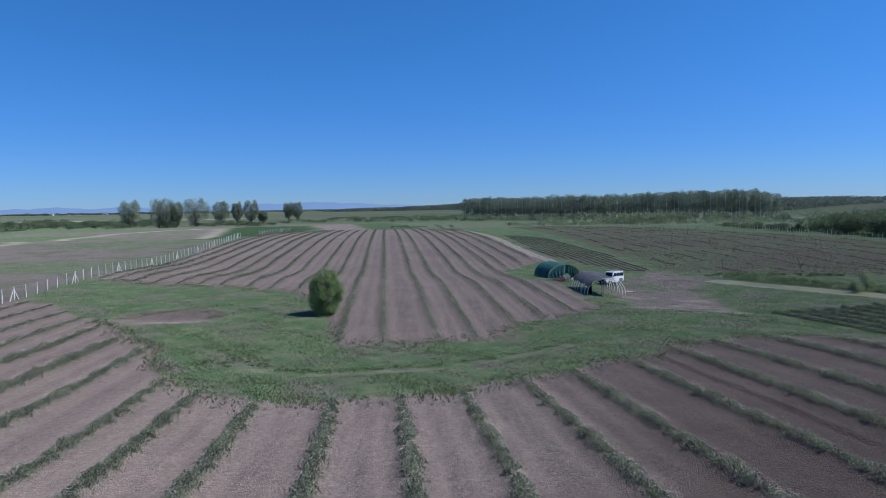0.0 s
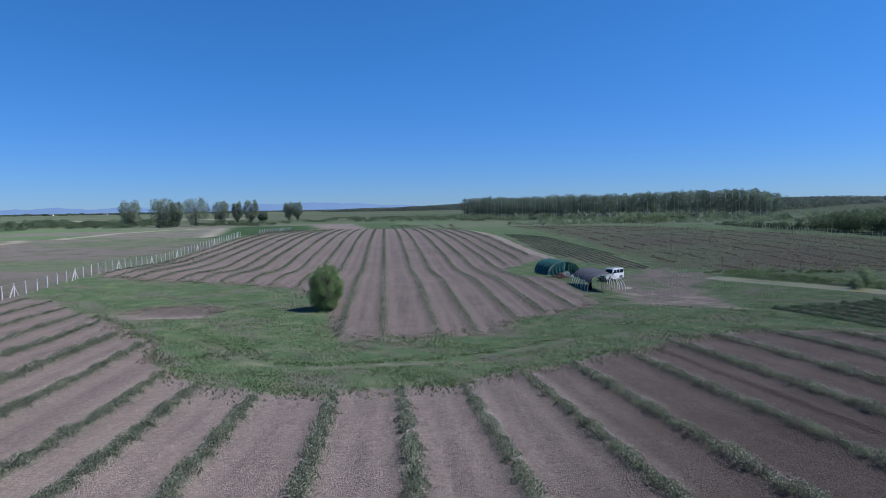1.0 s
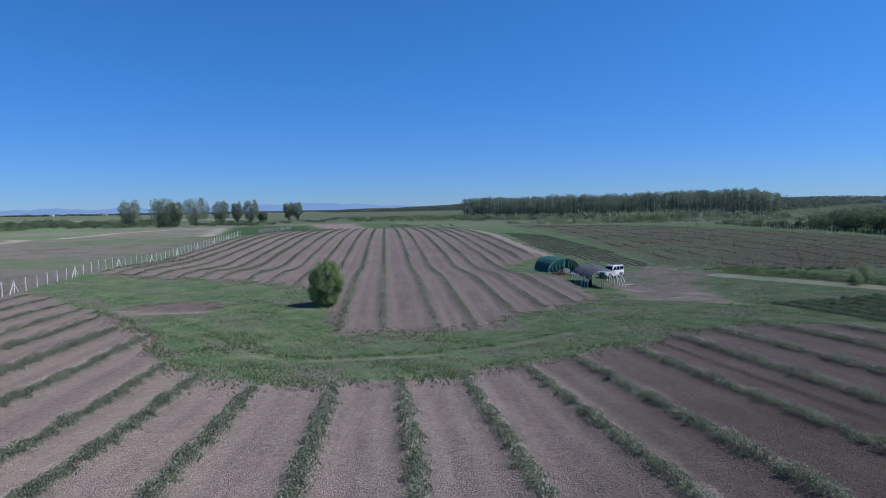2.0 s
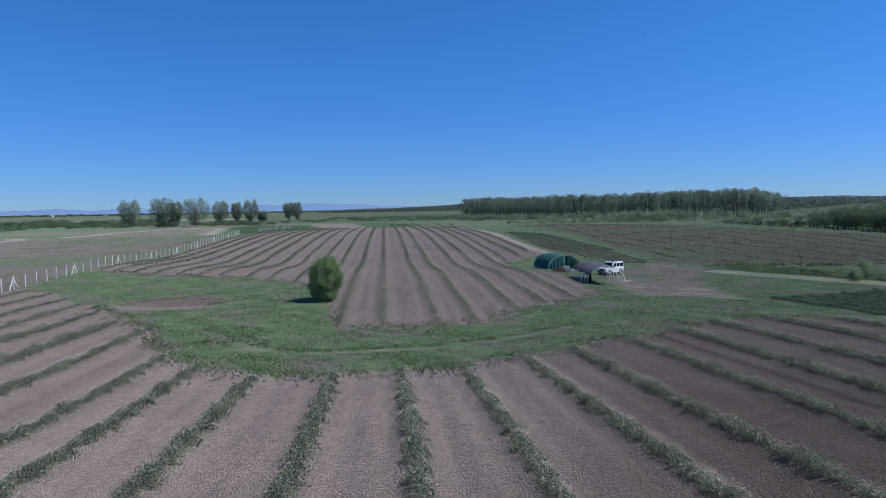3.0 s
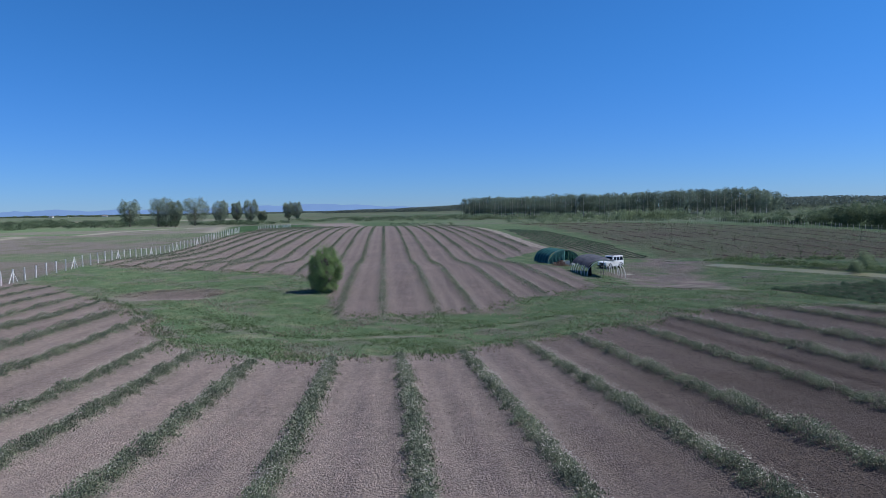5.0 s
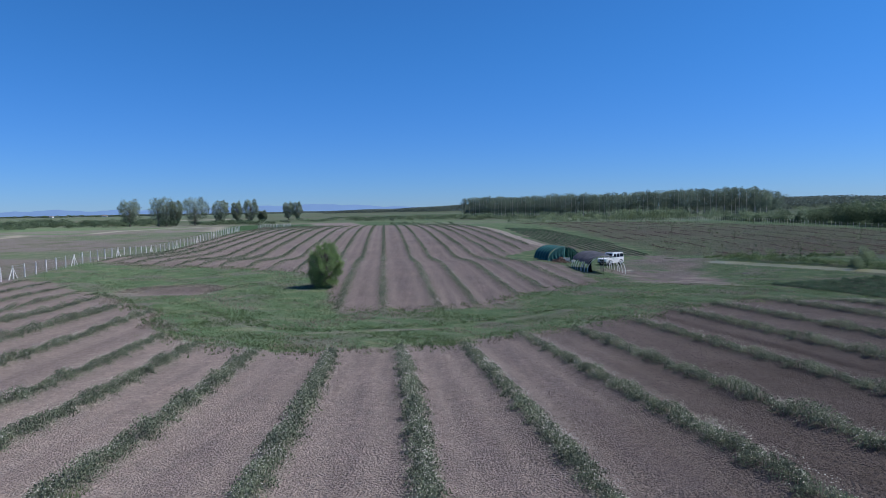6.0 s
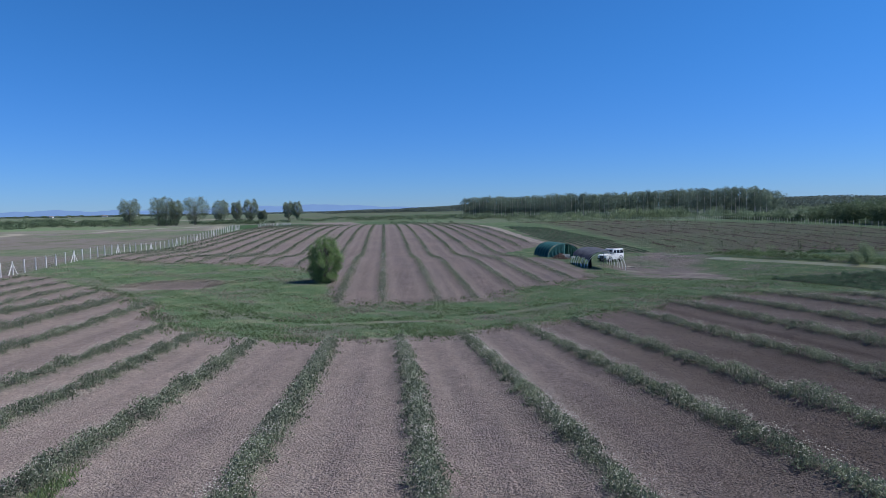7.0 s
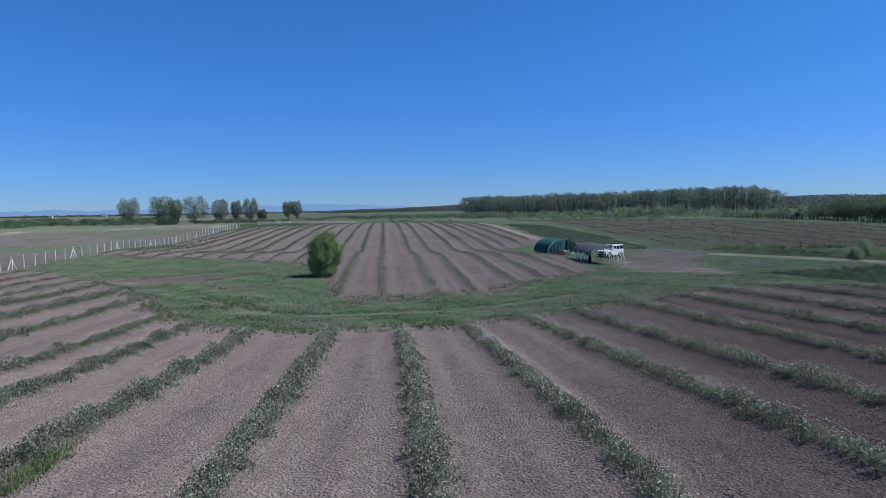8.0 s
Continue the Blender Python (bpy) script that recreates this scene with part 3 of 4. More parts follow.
for i in FAR_ROWS:
    start = edge_y(i, FAR_EDGE) + 0.4 if i < 5.2 else {5.75: 128, 6.7: 133, 7.6: 142}[i]
    crop_row(i, start, 316.0)


def low_rows(poly, step, size, hgt, per, name, label, lean, spread):
    """Low dark crop in close parallel rows over a patch."""
    rng = np.random.default_rng(len(poly) * 31)
    px, py = [p[0] for p in poly], [p[1] for p in poly]
    y0, y1 = min(py), max(py)
    for k in range(int((min(px) + lean * y0) / step) - 1, int((max(px) + lean * y1) / step) + 2):
        n = int((y1 - y0) * per)
        y = rng.uniform(y0, y1, n)
        c = k * step - lean * y
        ac = rng.normal(0, step * spread, n)
        x = c + ac
        ok = inside(tuple(poly), c, y) > 0
        if ok.sum() < 40:
            continue
        x, y, ac = x[ok], y[ok], ac[ok]
        z = height(x, y) + hgt * rng.uniform(0.1, 1, len(x)) * np.clip(1 - (ac / (step * 0.24)) ** 2, 0, 1) * (0.85 + 0.25 * np.sin(y * 4 + k))
        v, f = leaf_arrays(rng, np.stack([x, y, z], 1), size, 0.3)
        tagged(new(name, mesh_np(name, v, f, M_LOW)), label, "crop row", name + "s", "stuff")


low_rows(LOW_FIELD, 1.45, 0.13, 0.26, 110, "low_crop_row", "low dark green crop row beside the farm track", 0.12, 0.12)
low_rows(LOW_NEAR, 2.35, 0.12, 0.42, 290, "dense_crop_row", "dense low dark green crop row in tilled soil", 0.2, 0.085)


# ---- loose soil and grass ----
def clods():
    rng = np.random.default_rng(5)
    n = 155000
    y = 9 + 40 * rng.beta(1.0, 1.7, n)
    x = rng.uniform(-1, 1, n) * (6 + y * 0.78)
    ok = (in_near(x, y, 0.6) > 0.5) & (lumpy(x, y, 0.9, 3) + rng.uniform(-0.9, 0.9, n) > -0.55)
    x, y = x[ok], y[ok]
    shaded = smooth_step(-3, 9, x - 0.08 * (y - 14) + 2.5 * lumpy(x, y, 0.25, 9)) > rng.uniform(0, 0.95, len(x))
    # heavy clods lie towards +x, where the painted backlit shade also grows
    heavy = smooth_step(4, 14, x - 0.1 * (y - 14))
    for mat, pick, label in ((M_CLOD, ~shaded, "broken brown clods of earth on tilled field"), (M_BACKLITCLOD, shaded, "clods of earth on tilled field, darkened with painted backlit shade")):
        px, py = x[pick], y[pick]
        s = np.clip(rng.lognormal(-4.2 + 0.42 * heavy[pick], 0.34), 0.008, 0.042)
        v, f = lump_arrays(rng, np.stack([px, py, height(px, py) + s * 0.15], 1), s, 0.6, 0.4, 4)
        tagged(new("soil_clods", mesh_np("soil_clods", v, f, mat)), label, "soil", kind="stuff")


def blades(name, P, length, mat, label, seed):
    """Tufts of narrow upright blades."""
    rng = np.random.default_rng(seed)
    n, k = len(P), 5
    base = np.repeat(P, k, 0) + rng.normal(0, 0.05, (n * k, 3)) * np.array([1, 1, 0])
    L = length * rng.uniform(0.5, 1.3, (n * k, 1))
    d = unit(rng.normal(0, 0.45, (n * k, 3)) * np.array([1, 1, 0]) + np.array([0, 0, 1]))
    side = unit(np.cross(d, rng.normal(0, 1, (n * k, 3)))) * L * 0.11
    V = np.stack([base - side, base + side, base + d * L], 1).reshape(-1, 3)
    tagged(new(name, mesh_np(name, V, np.arange(n * k * 3).reshape(-1, 3), mat)), label, "grass", kind="stuff")


def meadow():
    rng = np.random.default_rng(9)
    n = 110000
    y = 36 + 70 * rng.beta(1.0, 1.7, n)
    x = rng.uniform(-1, 1, n) * (10 + y * 0.72)
    till = np.maximum(in_near(x, y), in_far(x, y))
    ok = (till < 0.35) & (inside(YARD, x, y) < -0.5) & (lumpy(x, y, 0.6, 8) + rng.uniform(-0.7, 0.7, n) > -0.2) & (np.hypot((x + 32) / 5.9, (y - 71.4) / 4.5) > 1) & ((np.abs(y - lut(MEADOW_PATH, x)) > 0.8) | (np.abs(x + 2) > 14))
    x, y = x[ok], y[ok]
    dry = (lumpy(x, y, 0.45, 12) + rng.uniform(-0.6, 0.6, len(x))) > 0.5
    P = np.stack([x, y, height(x, y)], 1)
    blades("meadow_grass", P[~dry], 0.13, M_GRASS, "short green meadow grass in tufts", 3)
    blades("dry_grass", P[dry], 0.15, M_DRY, "dry straw-coloured grass among green meadow", 4)
    n = 1700
    a = rng.uniform(0, math.tau, n)
    r = rng.uniform(0.75, 1.12, n)
    x, y = -32 + 5.6 * r * np.cos(a), 71.6 + 4.0 * r * np.sin(a)
    keep = y > 71.0 + 0.5 * np.sin(x * 1.7)
    blades("dry_reeds", np.stack([x, y, height(x, y)], 1)[keep], 0.17, M_DRY, "dry reeds along the rim of an earth hollow", 6)


def edge_grass():
    """Ragged tufts where meadow and tilled soil meet."""
    rng = np.random.default_rng(41)
    x = rng.uniform(-40, 30, 5200)
    y = lut(NEAR_EDGE, x) + rng.normal(-0.3, 1.1, 5200)
    x2 = rng.uniform(-60, 19, 3600)
    y2 = lut(FAR_EDGE, x2) + rng.normal(0.5, 1.1, 3600)
    x, y = np.concatenate([x, x2]), np.concatenate([y, y2])
    ok = lumpy(x, y, 0.8, 15) + rng.uniform(-0.7, 0.7, len(x)) > -0.1
    x, y = x[ok], y[ok]
    dry = lumpy(x, y, 0.6, 17) + rng.uniform(-0.6, 0.6, len(x)) > 0.1
    P = np.stack([x, y, height(x, y) + 0.02], 1)
    blades("edge_grass", P[~dry], 0.19, M_GRASS, "ragged green grass along the field edge", 42)
    blades("dry_edge_grass", P[dry], 0.17, M_DRY, "dry straw tufts along the field edge", 43)


def row_grass():
    """Lush grass at the foot of one planted row."""
    rng = np.random.default_rng(35)
    y = rng.uniform(11.5, 16.2, 900)
    x = -8.75 - 0.09 * (y - 13) + rng.normal(0, 0.22, 900) - 0.25 * np.maximum(0, y - 14)
    blades("row_grass", np.stack([x, y, height(x, y) + 0.05], 1), 0.13, M_GRASS, "fresh green grass at the foot of a crop row", 36)


def far_reeds():
    rng = np.random.default_rng(31)
    y = rng.uniform(243, 262, 260)
    x = -74.2 - 0.05 * (y - 246) + rng.normal(0, 0.7, 260) + 1.2
    blades("fence_reeds", np.stack([x, y, height(x, y)], 1), 0.9, M_DRY, "pale dry reeds beside the far fence", 32)


clods()
meadow()
far_reeds()
edge_grass()
row_grass()


# ---- trees and shrubs ----
def crown_points(rng, n, lobes):
    """Points on and within a set of ellipsoid lobes (centre, radii), denser at the outside."""
    out = []
    vol = np.array([r[0] * r[1] * r[2] for _, r in lobes]) ** 0.75
    for (c, r), m in zip(lobes, (n * vol / vol.sum()).astype(int)):
        d = unit(rng.normal(0, 1, (m, 3)))
        out.append(np.array(c) + d * (rng.uniform(0.25, 1.0, (m, 1)) ** 0.5) * np.array(r) * (1 + 0.12 * rng.normal(0, 1, (m, 1))))
    return np.concatenate(out)


def tree(name, x, y, h, w, n, size, mat, label, seed, bare=0.12, tips=9, group="", bark=None, twin=False, fine=1.0, crest=0.75):
    """A tapered trunk with limbs and a crown of many lobes of leaves."""
    rng = np.random.default_rng(seed)
    root = new(name)
    root.location = (x, y, ground_z(x, y) - 0.1)
    bm = bmesh.new()
    lobes = []
    stems = (-0.16 * w, 0.16 * w) if twin else (0.0,)
    for sx in stems:
        top = Vector((sx * 1.3, 0, h * 0.86))
        r = h * 0.017 + 0.03
        tube(bm, [(sx, 0, 0), (sx * 1.1, 0.1, h * 0.3), (sx * 1.2, -0.05, h * 0.6), top], [r * 1.5, r, r * 0.6, r * 0.15], 7)
        m = tips // len(stems)
        for k in range(m):
            z = h * (bare + (0.93 - bare) * (k + 0.5) / m)
            a = k * 2.4 + rng.uniform(-0.4, 0.4)
            f = math.sin(math.pi * min(1, (z / h - bare) / (1.04 - bare)) ** crest) ** 0.6
            reach = w * (0.33 + 0.08 * (fine < 1)) * f * (rng.uniform(0.7, 1.15) if fine == 1 else rng.uniform(0.5, 1.0) ** 0.4) / (1.35 if twin else 1)
            e = Vector((sx + math.cos(a) * reach, math.sin(a) * reach, z))
            tube(bm, [(sx, 0, z * 0.62), ((sx + e.x) / 2, e.y / 2, z * 0.8), e], [r * 0.5, r * 0.3, r * 0.1], 5)
            q = w * rng.uniform(0.15, 0.24) * (0.55 + 0.45 * f) * fine
            lobes.append(((e.x, e.y, e.z), (q, q, q * rng.uniform(0.8, 1.25) * (h / w) ** 0.4)))
    part("trunk", bm, bark or M_BARK, root)
    P = crown_points(rng, n, lobes)
    P = P[P[:, 2] > 0.15]
    if fine < 1:
        gap = np.sin(P[:, 0] * 5.1 + P[:, 2] * 3.3) + np.sin(P[:, 1] * 4.7 - P[:, 2] * 4.1) + np.sin(P[:, 2] * 6.3 + P[:, 0] * 2.2)
        P = P[gap + rng.normal(0, 0.7, len(P)) > -1.1]
        k = rng.integers(0, len(P), len(P) // 5)
        out = unit(P[k] - np.array([0, 0, h * 0.45])) + np.array([0, 0, 0.35])
        P = np.concatenate([P, P[k] + out * rng.uniform(0.1, 0.5, (len(k), 1))])
    v, f = leaf_arrays(rng, P, size, 0.15, 0.7)
    c = new("crown", mesh_np("crown", v, f, mat))
    c.parent = root
    return tagged(root, label, "tree", group)


tree("round_bush", -13.6, 71.0, 5.4, 4.1, 44000, 0.085, M_BUSH, "dense round green bush tree standing in grass", 1, 0.03, 75, fine=0.62)

LINE_TREES = ((-286, 556, 24.5, 20, 0), (-247, 536, 26.5, 21, 1), (-228, 560, 26.5, 26, 0), (-227, 622, 24, 18, 0), (-224, 662, 23.5, 13, 0), (-206, 653, 24.5, 18, 0),
              (-199, 672, 13, 11, 0), (-197.5, 778, 24, 15, 0), (-184, 769, 24, 14, 0), (-237, 540, 23, 13, 0))
for k, (x, y, h, w, tw) in enumerate(LINE_TREES):
    tree("poplar_tree", x, y, h, w, 7600, 0.66, M_POPLAR, "tall grey-green poplar with airy spring leaves", 20 + k, 0.15, 30, "trees along the far field", None, bool(tw), fine=0.8, crest=0.95)


def shrub_mass(name, label, spots, size, per, mat, seed, category="shrub"):
    """An uneven thicket of many leafy mounds; spots are x, y, width, height."""
    rng = np.random.default_rng(seed)
    P = []
    for x, y, w, h in spots:
        n = int(per * (0.4 + w * h / 40))
        lob = [((x + rng.normal(0, w * 0.22), y + rng.normal(0, w * 0.15), ground_z(x, y) + h * rng.uniform(0.22, 0.72)),
                (w * rng.uniform(0.15, 0.3), w * rng.uniform(0.15, 0.3), h * rng.uniform(0.18, 0.34))) for _ in range(7)]
        P.append(crown_points(rng, n, lob))
    v, f = leaf_arrays(rng, np.concatenate(P), size, 0.2, 0.75)
    tagged(new(name, mesh_np(name, v, f, mat)), label, category, kind="stuff")


rng = np.random.default_rng(77)
thicket = []
for k in range(60):
    q, back = rng.uniform(0, 1.25), rng.uniform(0, 1) ** 1.4
    thicket.append((127 + 7 * q + 26 * back, 216 - 37 * q + 10 * back, rng.uniform(6, 9), (5.0 + 3.5 * float(smooth_step(0.05, 0.55, q))) * rng.uniform(0.8, 1.12)))
thicket += [(123 + rng.normal(1.8, 1), y, rng.uniform(4, 6), rng.uniform(1.6, 3.4)) for y in np.arange(214, 270, 3.2)]
shrub_mass("thicket", "dark green thicket of tall shrubs beyond the field", thicket, 0.42, 640, M_HEDGE, 3)
hedge = [(x, 690 - 1.12 * (x - 20) * 0.9 + rng.normal(0, 12) - 60, rng.uniform(10, 20), rng.uniform(3.5, 8)) for x in np.arange(20, 300, 5)]
shrub_mass("scrub_belt", "pale green willow scrub in front of the woods", hedge, 0.8, 230, M_SCRUB, 4)
near_scrub = [(x, 372 + rng.normal(0, 8) - 0.1 * (x - 60), rng.uniform(6, 12), rng.uniform(1.5, 4.5)) for x in np.arange(40, 230, 4.5)]
willows = [(x, 384 + rng.normal(0, 6), rng.uniform(6, 12), rng.uniform(3, 6.5)) for x in np.arange(62, 150, 4)]
willows += [(x, 366 + rng.normal(0, 4), rng.uniform(8, 12), rng.uniform(6.5, 9.5)) for x in np.arange(108, 142, 4)]
shrub_mass("willow_scrub", "pale green willow bushes at the field end", willows, 0.65, 190, M_WILLOW, 16)
shrub_mass("field_scrub", "low green scrub at the end of the brown field", near_scrub, 0.5, 200, M_SCRUB, 6)
left_scrub = [(x, 560 + rng.normal(0, 35), rng.uniform(8, 20), rng.uniform(3, 8)) for x in np.arange(-420, -150, 5)]
left_scrub += [(x, 640 + rng.normal(0, 22), rng.uniform(12, 24), rng.uniform(4, 9)) for x in np.arange(-560, -290, 4)]
shrub_mass("hedgerow", "uneven green hedgerow across the far fields", left_scrub, 0.8, 190, M_HEDGE, 5)
mid_scrub = [(rng.uniform(-170, 60), rng.uniform(600, 900), rng.uniform(8, 18), rng.uniform(2, 5)) for _ in range(110)]
end_scrub = [(rng.uniform(-30, 6), rng.uniform(336, 400), rng.uniform(2, 5), rng.uniform(0.9, 2.6)) for _ in range(34)]
shrub_mass("end_weeds", "tall green weeds and bushes past the end of the rows", end_scrub, 0.4, 90, M_HEDGE, 19, "weeds")
shrub_mass("distant_scrub", "scattered distant green bushes", mid_scrub, 1.0, 90, M_HEDGE, 8)
bank = [(x, 106 - 0.45 * (x - 46) + rng.normal(0, 1.3), rng.uniform(1, 2.2), rng.uniform(0.3, 0.8)) for x in np.arange(46, 66, 0.9)]
bank += [(44.5 + 17.5 * t + 3.4, 99 - 23 * t + 2.6, 2.2, rng.uniform(0.8, 1.5)) for t in np.arange(0.0, 1.5, 0.022)]
shrub_mass("ditch_bank_weeds", "rank green weeds along the ditch bank", bank, 0.13, 520, M_SHRUB, 9, "weeds")
shrub_mass("willow_shrub", "feathery pale green willow shrub beside the ditch", [(57.6, 84.3, 2.6, 2.2), (59.6, 86.2, 3.0, 3.6), (61.2, 87.5, 2.4, 2.4)], 0.13, 2300, M_WILLOW, 10)
shrub_mass("willow_shoots", "thin yellow-green willow shoots on the ditch bank", [(45.6, 104.3, 2.2, 3.0), (55.6, 103, 2.0, 1.8), (53.8, 103.6, 1.4, 1.2)], 0.12, 700, M_WILLOW, 11)


path_weeds = [(x, float(lut(MEADOW_PATH, x)) + rng.normal(0.9, 0.4), rng.uniform(0.5, 1.2), rng.uniform(0.15, 0.4)) for x in rng.uniform(-18, 12, 55)]
path_weeds += [(-18 + rng.normal(0, 1.2), rng.uniform(47, 58), rng.uniform(0.6, 1.3), rng.uniform(0.2, 0.45)) for _ in range(22)]
shrub_mass("path_weeds", "dark green weeds along a worn meadow path", path_weeds, 0.1, 110, M_SHRUB, 21, "weeds")


def woods():
    """Poplar plantation: edge trees with pale straight trunks, crowns behind and above."""
    rng = np.random.default_rng(12)
    bm = bmesh.new()
    P = []
    a, b = Vector((26, 800)), Vector((289, 531))
    d = (b - a).normalized()
    back = Vector((-d.y, d.x))
    if back.y < 0:
        back = -back
    length = (b - a).length
    for r in range(6):
        for s in np.arange(0, length, 6.2):
            q = a + d * (s + rng.normal(0, 0.8)) + back * (r * 8 + rng.normal(0, 1))
            x, y = q
            h = rng.uniform(22.3, 26.2) * (0.97 + 0.07 * s / length + 0.025 * math.sin(s * 0.05) + 0.022 * math.sin(s * 0.13 + 1) + 0.015 * math.sin(s * 0.31)) * (1 - 0.2 * float(smooth_step(0.95, 1.0, s / length)))
            z = ground_z(x, y)
            if r < 1 or (r == 1 and rng.uniform() < 0.4):
                tube(bm, [(x, y, z - 0.3), (x + rng.normal(0, 0.3), y, z + h * 0.86)], [0.34, 0.16], 5)
            low = 0.42 if r < 2 and s > 0.45 * length else 0.27
            lobes = [((x + rng.normal(0, 1.1), y + rng.normal(0, 1.1), z + h * (low + (0.93 - low) * k / 6)), (2.7, 2.7, h * 0.1)) for k in range(7)]
            P.append(crown_points(rng, 360 if r < 1 else 470 if r < 3 else 240, lobes))
    under = [((q.x, q.y, 2 + ground_z(q.x, q.y)), (4, 3, 3)) for q in (a + d * s + back * rng.uniform(2, 20) for s in np.arange(0, length, 5))]
    P.append(crown_points(rng, 9000, under))
    v, f = leaf_arrays(rng, np.concatenate(P), 0.95, 0.15, 0.9)
    ob = tagged(new("woods", mesh_np("woods", v, f, M_WOODS)), "dense poplar plantation with pale straight trunks", "woods", kind="stuff")
    part("trunks", bm, M_PALEBARK, ob, "pale slender trunks")


woods()


def ridge(name, label, x0, x1, y, tops, depth, seed, leaf=5.0):
    """A distant wooded rise with an uneven top."""
    rng = np.random.default_rng(seed)
    xs = np.linspace(x0, x1, 160)
    top = np.interp(np.linspace(0, 1, 160), np.linspace(0, 1, len(tops)), tops)
    n = 22000
    k = rng.integers(0, 160, n)
    x = xs[k] + rng.uniform(-1, 1, n) * (x1 - x0) / 160
    P = np.stack([x, y + rng.uniform(0, depth, n), -2 + (top[k] + 2) * rng.uniform(0, 1, n) ** 0.6 * (1 + 0.06 * lumpy(x, x * 0, 0.05, seed))], 1)
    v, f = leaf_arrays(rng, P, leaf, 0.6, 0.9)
    tagged(new(name, mesh_np(name, v, f, M_HAZEWOODS)), label, "hill", kind="stuff")


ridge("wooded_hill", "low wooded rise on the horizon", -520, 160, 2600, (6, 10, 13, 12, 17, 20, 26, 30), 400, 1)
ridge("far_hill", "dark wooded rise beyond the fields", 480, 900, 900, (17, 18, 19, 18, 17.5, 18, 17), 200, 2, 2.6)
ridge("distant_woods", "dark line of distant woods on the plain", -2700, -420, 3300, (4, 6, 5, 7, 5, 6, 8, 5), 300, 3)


def far_mountains():
    """A mountain line far past the plain; its blue haze is painted as glow."""
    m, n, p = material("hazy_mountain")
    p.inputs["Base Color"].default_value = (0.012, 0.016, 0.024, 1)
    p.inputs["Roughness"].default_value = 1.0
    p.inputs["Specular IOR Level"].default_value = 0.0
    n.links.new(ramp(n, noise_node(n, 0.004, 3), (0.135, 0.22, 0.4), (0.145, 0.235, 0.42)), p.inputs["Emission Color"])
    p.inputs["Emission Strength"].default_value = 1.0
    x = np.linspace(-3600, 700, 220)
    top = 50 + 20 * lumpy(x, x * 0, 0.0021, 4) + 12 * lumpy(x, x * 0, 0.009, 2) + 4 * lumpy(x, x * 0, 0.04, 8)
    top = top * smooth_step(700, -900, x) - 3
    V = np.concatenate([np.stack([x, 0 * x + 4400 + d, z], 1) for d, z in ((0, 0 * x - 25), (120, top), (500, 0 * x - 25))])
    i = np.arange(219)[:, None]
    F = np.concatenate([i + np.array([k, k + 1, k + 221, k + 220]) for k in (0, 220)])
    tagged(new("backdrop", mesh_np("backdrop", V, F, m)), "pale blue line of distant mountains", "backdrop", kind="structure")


far_mountains()


# ---- fence ----
FENCE = ((-59.8, 77.6), (-61.0, 87), (-73.2, 208), (-77, 232))
FAR_FENCE = ((-74.3, 246), (-76, 280), (-79, 318))


def fence(line, step, skip, label):
    pts, carry = [], 0.0
    for (ax, ay), (bx, by) in zip(line, line[1:]):
        L = math.hypot(bx - ax, by - ay)
        q = carry
        while q < L:
            pts.append((ax + (bx - ax) * q / L, ay + (by - ay) * q / L, math.atan2(by - ay, bx - ax)))
            q += step
        carry = q - L
    root = new("fence")
    bm = bmesh.new()
    box(bm, -0.07, -0.07, -0.2, 0.07, 0.07, 1.95, 0.012)
    first = part("post", bm, M_POST, root)
    post_mesh = first.data
    brace_mesh = None
    for k, (x, y, a) in enumerate(pts):
        ob = first if k == 0 else new("post", post_mesh)
        ob.parent = root
        ob.matrix_basis = pose(x, y, ground_z(x, y), random.uniform(-1.4, 1.4), random.uniform(-1.4, 1.4), math.degrees(a))
        if k % 6 == skip:
            for turn in (0, 180):
                if brace_mesh is None:
                    bm = bmesh.new()
                    tube(bm, [(0.05, 0, 1.6), (1.1, 0, -0.05)], 0.065, 4)
                    br = part("brace", bm, M_POST, root)
                    brace_mesh = br.data
                else:
                    br = new("brace", brace_mesh)
                    br.parent = root
                br.matrix_basis = pose(x, y, ground_z(x, y), 0, 0, math.degrees(a) + turn)
    for z in (0.1, 0.45, 0.8, 1.15, 1.5, 1.85):
        bm = bmesh.new()
        tube(bm, [(x, y, ground_z(x, y) + z) for x, y, _ in pts], 0.011, 3)
        part("wire", bm, M_WIRE, root)
    tagged(root, label, "fence")


fence(FENCE, 2.9, 3, "white concrete post and wire fence along the field")
fence(FAR_FENCE, 2.9, 9, "far white post fence beside green wheat")


# ---- hoop tunnels ----
def arch(w, h, a, power=0.8):
    """A point of a hoop of half-width w and height h; a runs from 0 (one foot) to 180."""
    c, q = math.cos(radians(a)), math.sin(radians(a))
    return w * math.copysign(abs(c) ** 0.85, c), h * q ** power


